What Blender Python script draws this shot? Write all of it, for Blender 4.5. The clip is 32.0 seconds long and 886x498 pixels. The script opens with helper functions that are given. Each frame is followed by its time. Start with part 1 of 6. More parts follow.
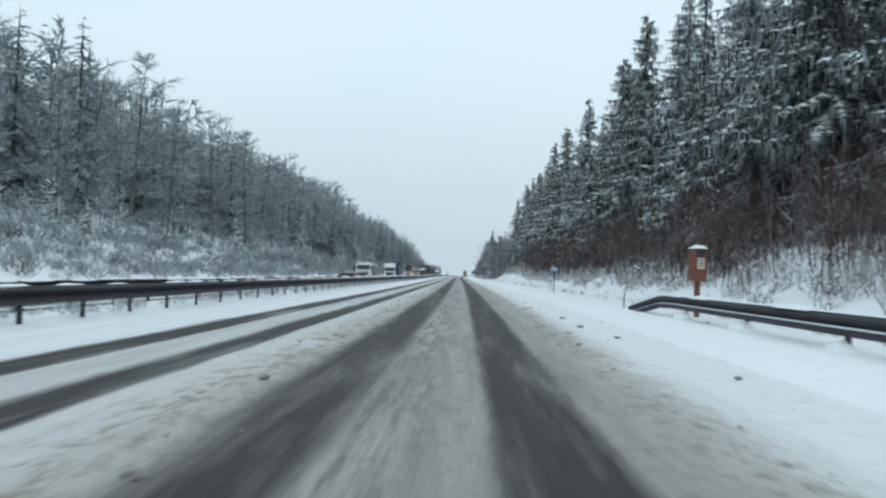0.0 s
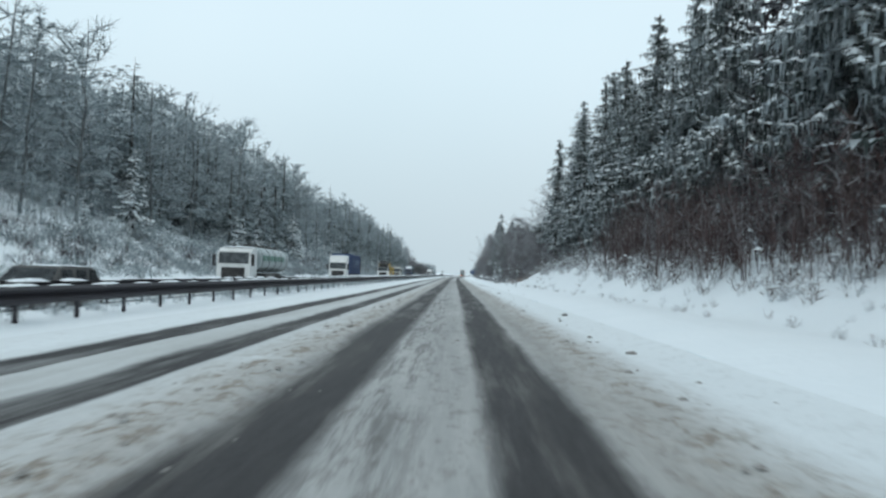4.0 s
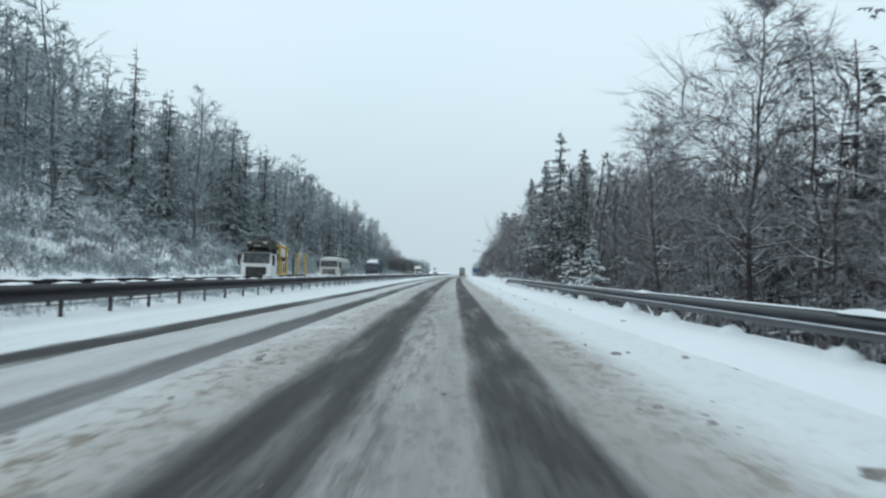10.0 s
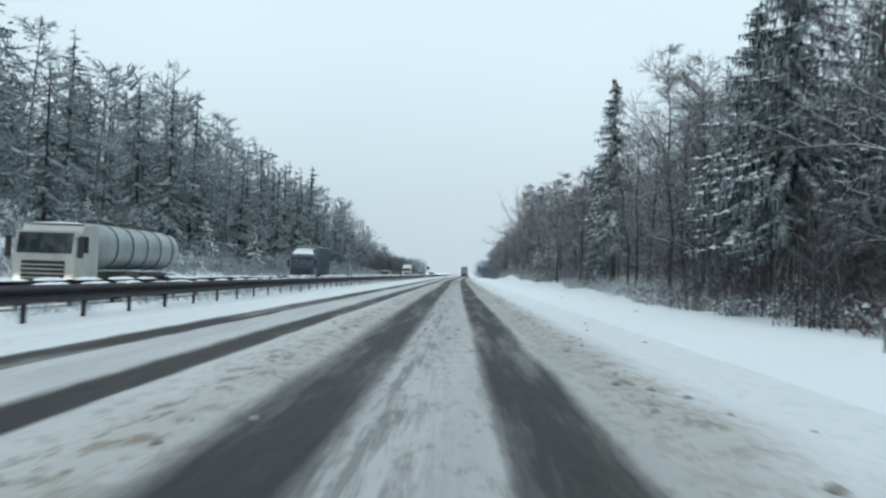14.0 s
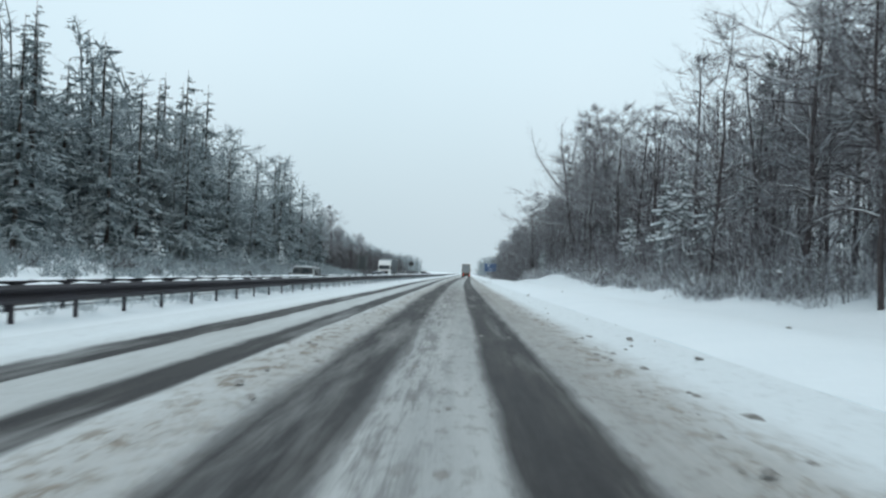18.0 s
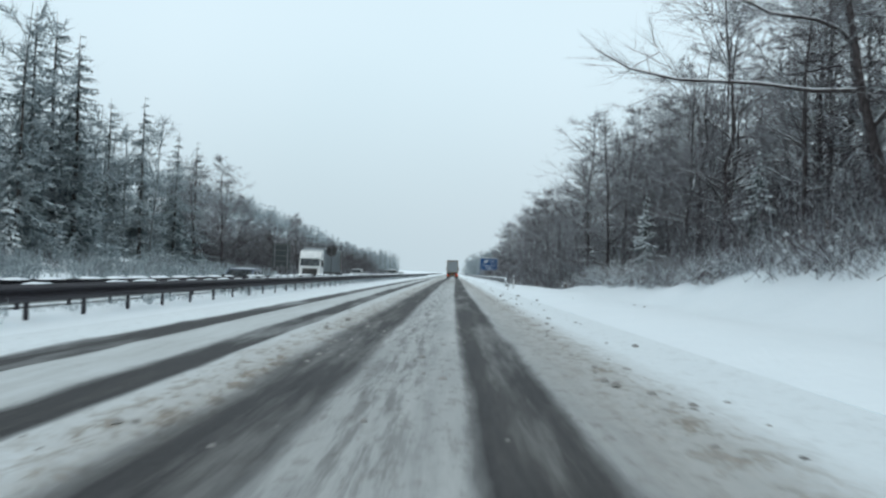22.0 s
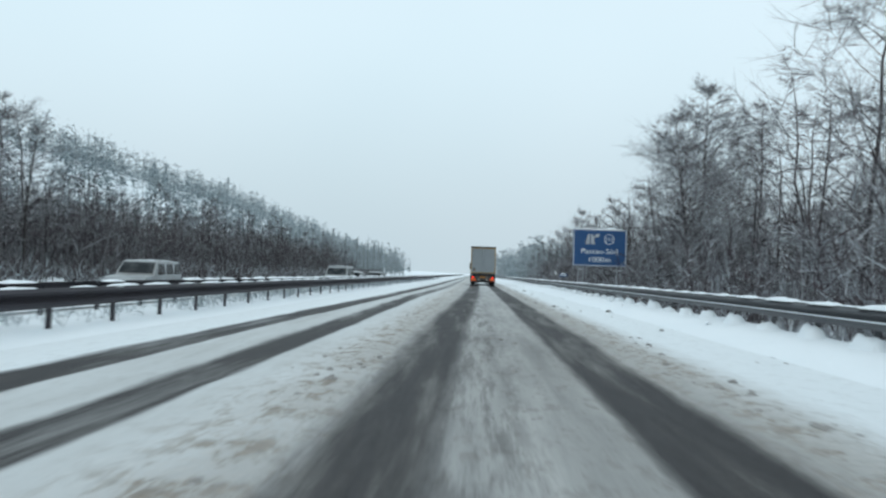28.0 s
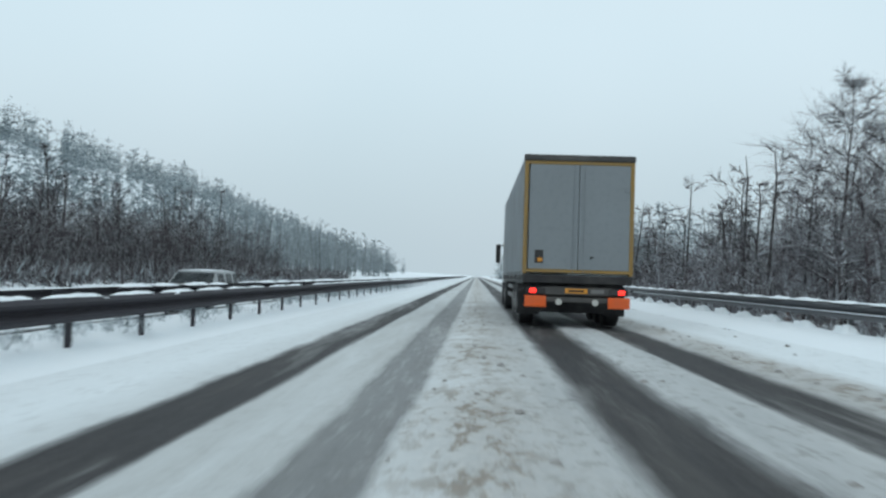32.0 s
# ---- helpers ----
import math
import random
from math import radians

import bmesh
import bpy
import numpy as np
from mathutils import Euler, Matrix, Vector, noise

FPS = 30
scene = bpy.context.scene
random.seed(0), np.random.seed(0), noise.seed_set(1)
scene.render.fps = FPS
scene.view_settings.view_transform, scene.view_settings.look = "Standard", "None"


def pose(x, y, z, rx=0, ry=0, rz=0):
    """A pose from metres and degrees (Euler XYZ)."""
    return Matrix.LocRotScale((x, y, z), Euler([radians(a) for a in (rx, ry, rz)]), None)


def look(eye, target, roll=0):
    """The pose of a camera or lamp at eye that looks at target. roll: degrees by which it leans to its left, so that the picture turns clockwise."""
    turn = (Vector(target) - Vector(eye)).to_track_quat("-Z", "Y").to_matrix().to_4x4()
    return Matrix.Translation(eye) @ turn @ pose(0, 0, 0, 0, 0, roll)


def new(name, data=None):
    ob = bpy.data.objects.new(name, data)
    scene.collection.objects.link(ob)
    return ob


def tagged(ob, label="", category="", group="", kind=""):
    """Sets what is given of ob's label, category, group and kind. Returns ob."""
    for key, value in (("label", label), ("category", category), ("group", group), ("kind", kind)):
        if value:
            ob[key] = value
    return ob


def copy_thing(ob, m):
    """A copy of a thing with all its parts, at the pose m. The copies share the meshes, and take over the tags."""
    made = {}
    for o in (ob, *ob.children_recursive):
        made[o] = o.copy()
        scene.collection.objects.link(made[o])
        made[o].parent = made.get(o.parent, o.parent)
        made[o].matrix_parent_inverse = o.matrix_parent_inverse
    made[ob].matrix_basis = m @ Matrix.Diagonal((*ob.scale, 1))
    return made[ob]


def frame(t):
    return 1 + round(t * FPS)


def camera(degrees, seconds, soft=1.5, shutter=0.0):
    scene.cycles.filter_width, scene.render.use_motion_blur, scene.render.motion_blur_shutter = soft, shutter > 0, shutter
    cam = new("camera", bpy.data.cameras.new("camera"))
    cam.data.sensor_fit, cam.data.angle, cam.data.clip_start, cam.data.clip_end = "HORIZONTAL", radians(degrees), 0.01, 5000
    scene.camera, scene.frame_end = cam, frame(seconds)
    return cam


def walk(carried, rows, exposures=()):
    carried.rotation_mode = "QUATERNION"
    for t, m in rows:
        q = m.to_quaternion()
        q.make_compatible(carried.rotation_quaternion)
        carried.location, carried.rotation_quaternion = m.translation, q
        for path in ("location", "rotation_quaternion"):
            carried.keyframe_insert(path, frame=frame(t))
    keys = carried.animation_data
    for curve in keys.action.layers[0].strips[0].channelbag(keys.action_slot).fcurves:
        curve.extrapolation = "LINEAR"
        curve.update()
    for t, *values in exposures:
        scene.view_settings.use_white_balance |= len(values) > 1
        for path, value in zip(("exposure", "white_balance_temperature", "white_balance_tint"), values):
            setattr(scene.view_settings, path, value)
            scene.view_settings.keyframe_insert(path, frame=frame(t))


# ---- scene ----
# Camera: carried in a car along a snowy dual carriageway.
cam = camera(56.79, 32.0, soft=2.4, shutter=0.2)
EYE = 1.2
ROLL = 1.8
# seconds, x, y, turn to the left and tilt upwards in degrees
ROWS = [
    (0, 0.00, 0.00, 0.31, 1.75),
    (0.5, 0.15, 9.50, 0.19, 1.63),
    (1, 0.30, 19.01, 0.17, 1.67),
    (1.5, 0.48, 28.50, 0.18, 1.69),
    (2, 0.68, 38.02, 0.12, 1.68),
    (2.5, 0.87, 47.56, 0.15, 1.73),
    (3, 1.06, 57.14, 0.12, 1.71),
    (3.5, 1.24, 66.74, 0.05, 1.78),
    (4, 1.42, 76.37, 0.10, 1.76),
    (4.5, 1.59, 86.01, 0.19, 1.74),
    (5, 1.74, 95.66, 0.28, 1.70),
    (5.5, 1.88, 105.32, 0.37, 1.59),
    (6, 1.98, 114.97, 0.49, 1.59),
    (6.5, 2.09, 124.62, 0.50, 1.57),
    (7, 2.21, 134.25, 0.26, 1.57),
    (7.5, 2.33, 143.87, 0.14, 1.58),
    (8, 2.46, 153.48, 0.08, 1.60),
    (8.5, 2.59, 163.05, 0.07, 1.60),
    (9, 2.72, 172.58, 0.03, 1.63),
    (9.5, 2.85, 182.08, -0.05, 1.64),
    (10, 3.00, 191.53, -0.07, 1.67),
    (10.5, 3.13, 200.93, -0.07, 1.70),
    (11, 3.26, 210.27, -0.04, 1.74),
    (11.5, 3.36, 219.55, 0.04, 1.65),
    (12, 3.45, 228.76, 0.06, 1.64),
    (12.5, 3.54, 237.91, 0.03, 1.72),
    (13, 3.65, 247.02, 0.05, 1.76),
    (13.5, 3.81, 256.11, -0.01, 1.71),
    (14, 3.98, 265.20, -0.07, 1.71),
    (14.5, 4.17, 274.29, -0.10, 1.73),
    (15, 4.36, 283.36, -0.04, 1.74),
    (15.5, 4.55, 292.43, 0.02, 1.74),
    (16, 4.73, 301.49, 0.07, 1.70),
    (16.5, 4.90, 310.54, 0.08, 1.58),
    (17, 5.07, 319.60, 0.06, 1.61),
    (17.5, 5.24, 328.65, -0.06, 1.61),
    (18, 5.39, 337.70, -0.09, 1.66),
    (18.5, 5.55, 346.74, -0.08, 1.64),
    (19, 5.71, 355.76, -0.15, 1.66),
    (19.5, 5.88, 364.74, -0.20, 1.66),
    (20, 6.08, 373.67, -0.21, 1.69),
    (20.5, 6.30, 382.53, -0.46, 1.63),
    (21, 6.58, 391.34, -1.30, 1.64),
    (21.5, 6.88, 400.07, -1.51, 1.65),
    (22, 7.17, 408.73, -1.15, 1.66),
    (22.5, 7.42, 417.31, -0.65, 1.80),
    (23, 7.65, 425.83, -0.32, 1.84),
    (23.5, 7.87, 434.28, -0.30, 1.78),
    (24, 8.08, 442.68, -0.38, 1.73),
    (24.5, 8.30, 451.04, -0.55, 1.65),
    (25, 8.53, 459.38, -0.56, 1.68),
    (25.5, 8.76, 467.70, -0.54, 1.73),
    (26, 8.99, 476.02, -0.38, 1.74),
    (26.5, 9.19, 484.33, -0.19, 1.74),
    (27, 9.37, 492.65, -0.00, 1.72),
    (27.5, 9.51, 500.97, 0.18, 1.66),
    (28, 9.60, 509.30, 0.42, 1.69),
    (28.5, 9.66, 517.62, 0.39, 1.70),
    (29, 9.71, 525.90, 0.32, 1.74),
    (29.5, 9.79, 534.12, 0.55, 1.76),
    (30, 9.87, 542.30, 0.69, 1.79),
    (30.5, 9.95, 550.47, 0.69, 1.80),
    (31, 10.02, 558.63, 0.53, 1.76),
    (31.5, 10.11, 566.79, 0.42, 1.75),
    (32, 10.20, 574.94, 0.46, 1.80)
]


def heading(x, y, turn, tilt):
    a, b = radians(turn), radians(tilt)
    eye = Vector((x, y, EYE))
    ahead = Vector((-math.sin(a) * math.cos(b), math.cos(a) * math.cos(b), math.sin(b)))
    return look(eye, eye + 10 * ahead, ROLL)


walk(cam, [(t, heading(x, y, a, b)) for t, x, y, a, b in ROWS], [(0, 0.0), (29, 0.0), (31, -0.05), (32, -0.12)])

# ---- light ----
world = bpy.data.worlds.new("overcast_sky")
scene.world = world
world.use_nodes = True
wn, wl = world.node_tree.nodes, world.node_tree.links
wn.clear()
sky = wn.new("ShaderNodeTexSky")
sky.sky_type, sky.sun_disc = "NISHITA", False
sky.sun_elevation, sky.sun_rotation = radians(38), radians(150)
sky.air_density, sky.dust_density = 1.5, 6.0
dim = wn.new("ShaderNodeVectorMath")
dim.operation = "SCALE"
dim.inputs["Scale"].default_value = 0.08
wl.new(sky.outputs[0], dim.inputs[0])
# cloud cover: a closed grey-white layer with slow unevenness over the clear sky
coords = wn.new("ShaderNodeTexCoord")
cloud = wn.new("ShaderNodeTexNoise")
cloud.inputs["Scale"].default_value = 1.4
cloud.inputs["Detail"].default_value = 3
wl.new(coords.outputs["Generated"], cloud.inputs["Vector"])
shade = wn.new("ShaderNodeValToRGB")
shade.color_ramp.elements[0].color, shade.color_ramp.elements[0].position = (0.675, 0.86, 0.95, 1), 0.3
shade.color_ramp.elements[1].color, shade.color_ramp.elements[1].position = (0.755, 0.92, 1.01, 1), 0.7
wl.new(cloud.outputs["Fac"], shade.inputs[0])
# an overcast sky is darkest along the horizon and brightens with height
height = wn.new("ShaderNodeSeparateXYZ")
wl.new(coords.outputs["Generated"], height.inputs[0])
rising = wn.new("ShaderNodeValToRGB")
rising.color_ramp.interpolation = "EASE"
rising.color_ramp.elements[0].color, rising.color_ramp.elements[0].position = (0.80, 0.79, 0.79, 1), 0.0
rising.color_ramp.elements[1].color, rising.color_ramp.elements[1].position = (1.0, 1.0, 1.0, 1), 0.3
wl.new(height.outputs["Z"], rising.inputs[0])
layer = wn.new("ShaderNodeMixRGB")
layer.blend_type = "MULTIPLY"
layer.inputs["Fac"].default_value = 1.0
wl.new(shade.outputs[0], layer.inputs["Color1"])
wl.new(rising.outputs[0], layer.inputs["Color2"])
cover = wn.new("ShaderNodeMixRGB")
cover.inputs["Fac"].default_value = 0.92
wl.new(dim.outputs[0], cover.inputs["Color1"])
wl.new(layer.outputs[0], cover.inputs["Color2"])
back = wn.new("ShaderNodeBackground")
back.inputs["Strength"].default_value = 1.04
wl.new(cover.outputs[0], back.inputs["Color"])
wl.new(back.outputs[0], wn.new("ShaderNodeOutputWorld").inputs["Surface"])

sun = new("sun", bpy.data.lights.new("sun", "SUN"))
sun.data.energy, sun.data.angle, sun.data.color = 0.6, radians(40), (1.0, 0.97, 0.93)
sun.matrix_world = look((0, 0, 100), (20, 60, 0))


# ---- materials ----
class Nodes:
    """A small builder for a node material."""

    def __init__(self, name):
        self.mat = bpy.data.materials.new(name)
        self.mat.use_nodes = True
        self.tree = self.mat.node_tree
        self.bsdf = self.tree.nodes["Principled BSDF"]

    def add(self, kind, **inputs):
        node = self.tree.nodes.new(kind)
        for key, value in inputs.items():
            self.put(node.inputs[key.replace("_", " ")], value)
        return node

    def put(self, socket, value):
        if isinstance(value, bpy.types.NodeSocket):
            self.tree.links.new(value, socket)
        else:
            socket.default_value = value

    def noise(self, scale, detail=3, rough=0.55, vector=None, kind="Object"):
        where = vector or self.add("ShaderNodeTexCoord").outputs[kind]
        return self.add("ShaderNodeTexNoise", Vector=where, Scale=scale, Detail=detail, Roughness=rough).outputs["Fac"]

    def ramp(self, fac, *stops):
        node = self.add("ShaderNodeValToRGB", Fac=fac)
        el = node.color_ramp.elements
        while len(el) < len(stops):
            el.new(0.5)
        for e, (at, colour) in zip(el, stops):
            e.position = at
            e.color = (*colour, 1) if isinstance(colour, tuple) else (colour, colour, colour, 1)
        return node.outputs[0]

    def mix(self, fac, a, b):
        node = self.add("ShaderNodeMixRGB")
        for key, value in (("Fac", fac), ("Color1", a), ("Color2", b)):
            if isinstance(value, tuple) and len(value) == 3:
                value = (*value, 1)
            self.put(node.inputs[key], value)
        return node.outputs[0]

    def math(self, how, a, b=0.0, c=0.0):
        node = self.add("ShaderNodeMath")
        node.operation = how
        for socket, value in zip(node.inputs, (a, b, c)):
            self.put(socket, value)
        return node.outputs[0]

    def bump(self, height, strength=0.3, distance=0.02):
        self.put(self.bsdf.inputs["Normal"], self.add("ShaderNodeBump", Height=height, Strength=strength, Distance=distance).outputs[0])

    def out(self, colour=None, rough=None, metal=None, spec=None):
        for key, value in (("Base Color", colour), ("Roughness", rough), ("Metallic", metal), ("Specular IOR Level", spec)):
            if value is not None:
                self.put(self.bsdf.inputs[key], (*value, 1) if isinstance(value, tuple) and len(value) == 3 else value)
        return self.mat


def plain(name, colour, rough=0.5, metal=0.0, dirt=0.25, scale=3.0, grime=(0.16, 0.15, 0.14), spec=None):
    """A painted or moulded surface with grime in two sizes and fine relief."""
    n = Nodes(name)
    big = n.ramp(n.noise(scale, 4), (0.4, 0.0), (0.75, 1.0))
    fine = n.noise(scale * 14, 3)
    base = n.mix(n.math("MULTIPLY", big, dirt), colour, grime)
    base = n.mix(n.math("MULTIPLY", n.ramp(fine, (0.5, 0.0), (0.8, 1.0)), dirt * 0.6), base, tuple(c * 0.6 for c in colour))
    n.bump(fine, 0.08, 0.01)
    return n.out(base, n.math("MULTIPLY_ADD", fine, 0.15, rough - 0.07), metal, spec)


def glass(name, tint=(0.02, 0.025, 0.03)):
    n = Nodes(name)
    return n.out(n.mix(n.ramp(n.noise(2.0), (0.45, 0.0), (0.7, 0.35)), tint, (0.2, 0.22, 0.23)), 0.12, 0.0, 0.6)


def lamp(name, colour, strength):
    n = Nodes(name)
    n.put(n.bsdf.inputs["Emission Color"], (*colour, 1))
    n.put(n.bsdf.inputs["Emission Strength"], strength)
    return n.out(colour, 0.2)


def make_snow(name, low=(0.76, 0.81, 0.845), high=(0.86, 0.895, 0.92)):
    n = Nodes(name)
    soft, fine = n.noise(0.35, 4), n.noise(9.0, 5, 0.6)
    n.bump(n.math("ADD", fine, n.math("MULTIPLY", n.noise(1.6, 3), 2.0)), 0.5, 0.05)
    return n.out(n.mix(n.math("MULTIPLY_ADD", fine, 0.3, n.math("MULTIPLY", soft, 0.7)), low, high), 0.75, 0.0, 0.2)


def make_bark(name, dark, light, frost, scale=4.0):
    """Bark with snow lying on the upper sides and rime in patches."""
    n = Nodes(name)
    grain = n.add("ShaderNodeTexNoise", Vector=n.add("ShaderNodeMapping", Vector=n.add("ShaderNodeTexCoord").outputs["Object"], Scale=(6, 6, 1)).outputs[0], Scale=scale, Detail=5).outputs["Fac"]
    wood = n.mix(n.ramp(grain, (0.35, 0.0), (0.7, 1.0)), dark, light)
    up = n.add("ShaderNodeSeparateXYZ", Vector=n.add("ShaderNodeNewGeometry").outputs["Normal"]).outputs["Z"]
    lying = n.math("ADD", n.math("MULTIPLY", up, 0.8), n.math("MULTIPLY", n.noise(1.7, 4), 1.1))
    n.bump(grain, 0.5, 0.02)
    return n.out(n.mix(n.math("MULTIPLY", n.ramp(lying, (0.74, 0.0), (1.0, 1.0)), frost), wood, (0.80, 0.84, 0.87)), 0.9, 0.0, 0.1)


def make_foliage(name, dark, light, rime, patch):
    """Needles or twigs: each spray has its own tone, some carry rime."""
    n = Nodes(name)
    island = n.add("ShaderNodeNewGeometry").outputs["Random Per Island"]
    tone = n.mix(n.math("MULTIPLY_ADD", n.noise(5.0, 3), 0.7, n.math("MULTIPLY", island, 0.3)), dark, light)
    white = n.ramp(n.math("ADD", n.noise(0.9, 4), n.math("MULTIPLY", island, 0.5)), (patch, 0.0), (patch + 0.25, 1.0))
    other = n.add("ShaderNodeObjectInfo").outputs["Random"]
    white = n.math("MULTIPLY", white, n.math("MULTIPLY_ADD", other, 0.5 * rime, 0.7 * rime))
    return n.out(n.mix(white, tone, (0.66, 0.72, 0.76)), 0.85, 0.0, 0.15)


SNOW = make_snow("snow")
TREE_SNOW = make_snow("snow_on_boughs", (0.66, 0.73, 0.77), (0.86, 0.90, 0.92))
BARK = make_bark("conifer_bark", (0.035, 0.03, 0.028), (0.12, 0.10, 0.09), 0.7)
GREY_BARK = make_bark("broadleaf_bark", (0.038, 0.032, 0.033), (0.13, 0.112, 0.112), 0.95)
NEEDLES = make_foliage("spruce_needles", (0.027, 0.036, 0.034), (0.088, 0.104, 0.098), 0.68, 0.64)
TWIGS = make_foliage("bare_twigs", (0.048, 0.038, 0.043), (0.150, 0.124, 0.132), 0.52, 0.64)
BRUSH = make_foliage("winter_brush", (0.065, 0.046, 0.042), (0.20, 0.145, 0.13), 0.7, 0.62)
DEAD_GRASS = make_foliage("dead_grass", (0.10, 0.058, 0.042), (0.26, 0.165, 0.12), 0.5, 0.68)
DARK_TWIGS = make_foliage("dark_bare_twigs", (0.034, 0.029, 0.032), (0.104, 0.090, 0.095), 0.35, 0.72)
DEEP_TWIGS = make_foliage("frosted_dark_twigs", (0.042, 0.033, 0.038), (0.125, 0.104, 0.111), 0.45, 0.66)
RED_TWIGS = make_foliage("red_brown_dead_twigs", (0.05, 0.034, 0.034), (0.135, 0.092, 0.088), 0.25, 0.76)
DARK_BARK = make_bark("dark_broadleaf_bark", (0.03, 0.027, 0.027), (0.09, 0.082, 0.08), 0.45)
# rimed slope woods, their colours lightened to put distance haze into them
FAR_WOOD = make_foliage("hazy_rimed_forest", (0.142, 0.174, 0.185), (0.270, 0.315, 0.330), 0.45, 0.60)
HAZY_NEEDLES = make_foliage("hazy_rimed_needles", (0.074, 0.100, 0.105), (0.180, 0.220, 0.228), 0.48, 0.60)
HAZY_BARK = make_bark("hazy_rimed_bark", (0.09, 0.10, 0.105), (0.19, 0.205, 0.21), 0.5)
FAR_SNOW = make_snow("haze_dulled_snow", (0.27, 0.32, 0.34), (0.48, 0.54, 0.565))
# far woods: distance haze painted into foliage, snow and bark colours
PALE_WOOD = make_foliage("haze_pale_forest", (0.135, 0.172, 0.184), (0.25, 0.295, 0.31), 0.45, 0.62)
PALE_SNOW = make_snow("haze_pale_snow", (0.26, 0.31, 0.33), (0.42, 0.47, 0.49))
PALE_BARK = make_bark("haze_pale_bark", (0.22, 0.24, 0.25), (0.38, 0.40, 0.42), 0.8)
STEEL = plain("galvanised_steel", (0.34, 0.36, 0.38), 0.5, 0.6, 0.5, 1.5, (0.12, 0.12, 0.12))
OLD_STEEL = plain("weathered_dark_steel", (0.042, 0.039, 0.047), 0.65, 0.0, 0.6, 1.2, (0.03, 0.027, 0.028), 0.2)
MID_STEEL = plain("weathered_grey_steel", (0.07, 0.073, 0.08), 0.55, 0.15, 0.6, 1.3, (0.07, 0.065, 0.065))


def make_road():
    """Snow-covered carriageway: bare wet wheel tracks, slush between them, clean snow outside. UV x is metres across, y metres along."""
    n = Nodes("snowy_carriageway")
    uv = n.add("ShaderNodeUVMap").outputs[0]
    xyz = n.add("ShaderNodeSeparateXYZ", Vector=uv)
    across, along = xyz.outputs["X"], xyz.outputs["Y"]
    stretched = n.add("ShaderNodeCombineXYZ", X=across, Y=n.math("MULTIPLY", along, 0.07)).outputs[0]
    drawn = n.add("ShaderNodeCombineXYZ", X=across, Y=n.math("MULTIPLY", along, 0.4)).outputs[0]
    streak = n.noise(2.2, 5, 0.65, stretched)
    streak_fine = n.noise(14.0, 4, 0.65, stretched)
    blotch = n.noise(0.35, 4, 0.6, uv)
    grit = n.noise(11.0, 5, 0.7, uv)
    wander = n.math("MULTIPLY_ADD", n.noise(0.05, 2, 0.5, uv), 0.12, -0.06)
    ragged = n.math("MULTIPLY_ADD", n.noise(1.6, 5, 0.75, n.add("ShaderNodeCombineXYZ", X=across, Y=n.math("MULTIPLY", along, 0.14)).outputs[0]), 0.24, -0.12)
    bare, slush = None, None
    for (centre, half, edge), sway in zip(TRACKS, SWAYS):
        line = n.math("ADD", across, n.math("ADD", wander, ragged))
        if sway:
            drift = n.ramp(n.math("DIVIDE", along, 640.0), *[(y / 640, 0.5 + d) for y, d in sway])
            line = n.math("SUBTRACT", line, n.math("SUBTRACT", drift, 0.5))
        off = n.math("ABSOLUTE", n.math("SUBTRACT", line, centre))
        inside = n.math("SUBTRACT", half, off)
        core = n.add("ShaderNodeMapRange", Value=inside, From_Min=-edge, From_Max=edge).outputs[0]
        if centre == TRACKS[1][0]:  # half drifted over towards the end
            core = n.math("MULTIPLY", core, n.ramp(n.math("DIVIDE", along, 640.0), (0.0, 1.0), (0.23, 1.0), (0.255, 0.72), (0.31, 0.72), (0.345, 1.0), (0.86, 1.0), (0.91, 0.62)))
        bare = core if bare is None else n.math("MAXIMUM", bare, core)
    lanes = n.add("ShaderNodeMapRange", Value=n.math("SUBTRACT", 1.85, n.math("ABSOLUTE", n.math("ADD", across, n.math("MULTIPLY", ragged, 1.6)))), From_Min=-0.5, From_Max=0.4).outputs[0]
    passing = n.add("ShaderNodeMapRange", Value=n.math("SUBTRACT", 1.15, n.math("ABSOLUTE", n.math("ADD", n.math("ADD", across, 4.0), ragged))), From_Min=-0.5, From_Max=0.5).outputs[0]
    ridge = n.add("ShaderNodeMapRange", Value=n.math("SUBTRACT", 0.55, n.math("ABSOLUTE", n.math("ADD", n.math("ADD", across, 2.2), ragged))), From_Min=-0.4, From_Max=0.4).outputs[0]
    edge_dirt = n.add("ShaderNodeMapRange", Value=n.math("SUBTRACT", 0.36, n.math("ABSOLUTE", n.math("ADD", n.math("SUBTRACT", across, 1.95), ragged))), From_Min=-0.5, From_Max=0.4).outputs[0]
    clean = n.mix(grit, (0.68, 0.725, 0.75), (0.83, 0.865, 0.885))
    brown = n.mix(n.ramp(grit, (0.3, 0.0), (0.7, 1.0)), (0.12, 0.095, 0.072), (0.38, 0.335, 0.285))
    dirty = n.math("MULTIPLY", n.math("MAXIMUM", ridge, edge_dirt), n.ramp(n.math("MULTIPLY_ADD", grit, 0.5, n.math("MULTIPLY", blotch, 0.7)), (0.36, 0.0), (0.58, 0.95)))
    speck = n.ramp(n.noise(4.2, 6, 0.8, drawn), (0.50, 0.0), (0.57, 1.0))
    dirty = n.math("MULTIPLY", dirty, n.math("MULTIPLY_ADD", speck, 0.5, 0.5))
    # grimier and cleaner stretches of road, unevenly
    stretch = n.ramp(n.math("DIVIDE", along, 640.0), *[(y / 640, k) for y, k in ((8, 1.0), (60, 0.9), (130, 0.72), (205, 0.85), (273, 0.6), (345, 0.75), (385, 1.0), (425, 0.72), (462, 0.55), (520, 1.0), (555, 0.75), (600, 0.55))])
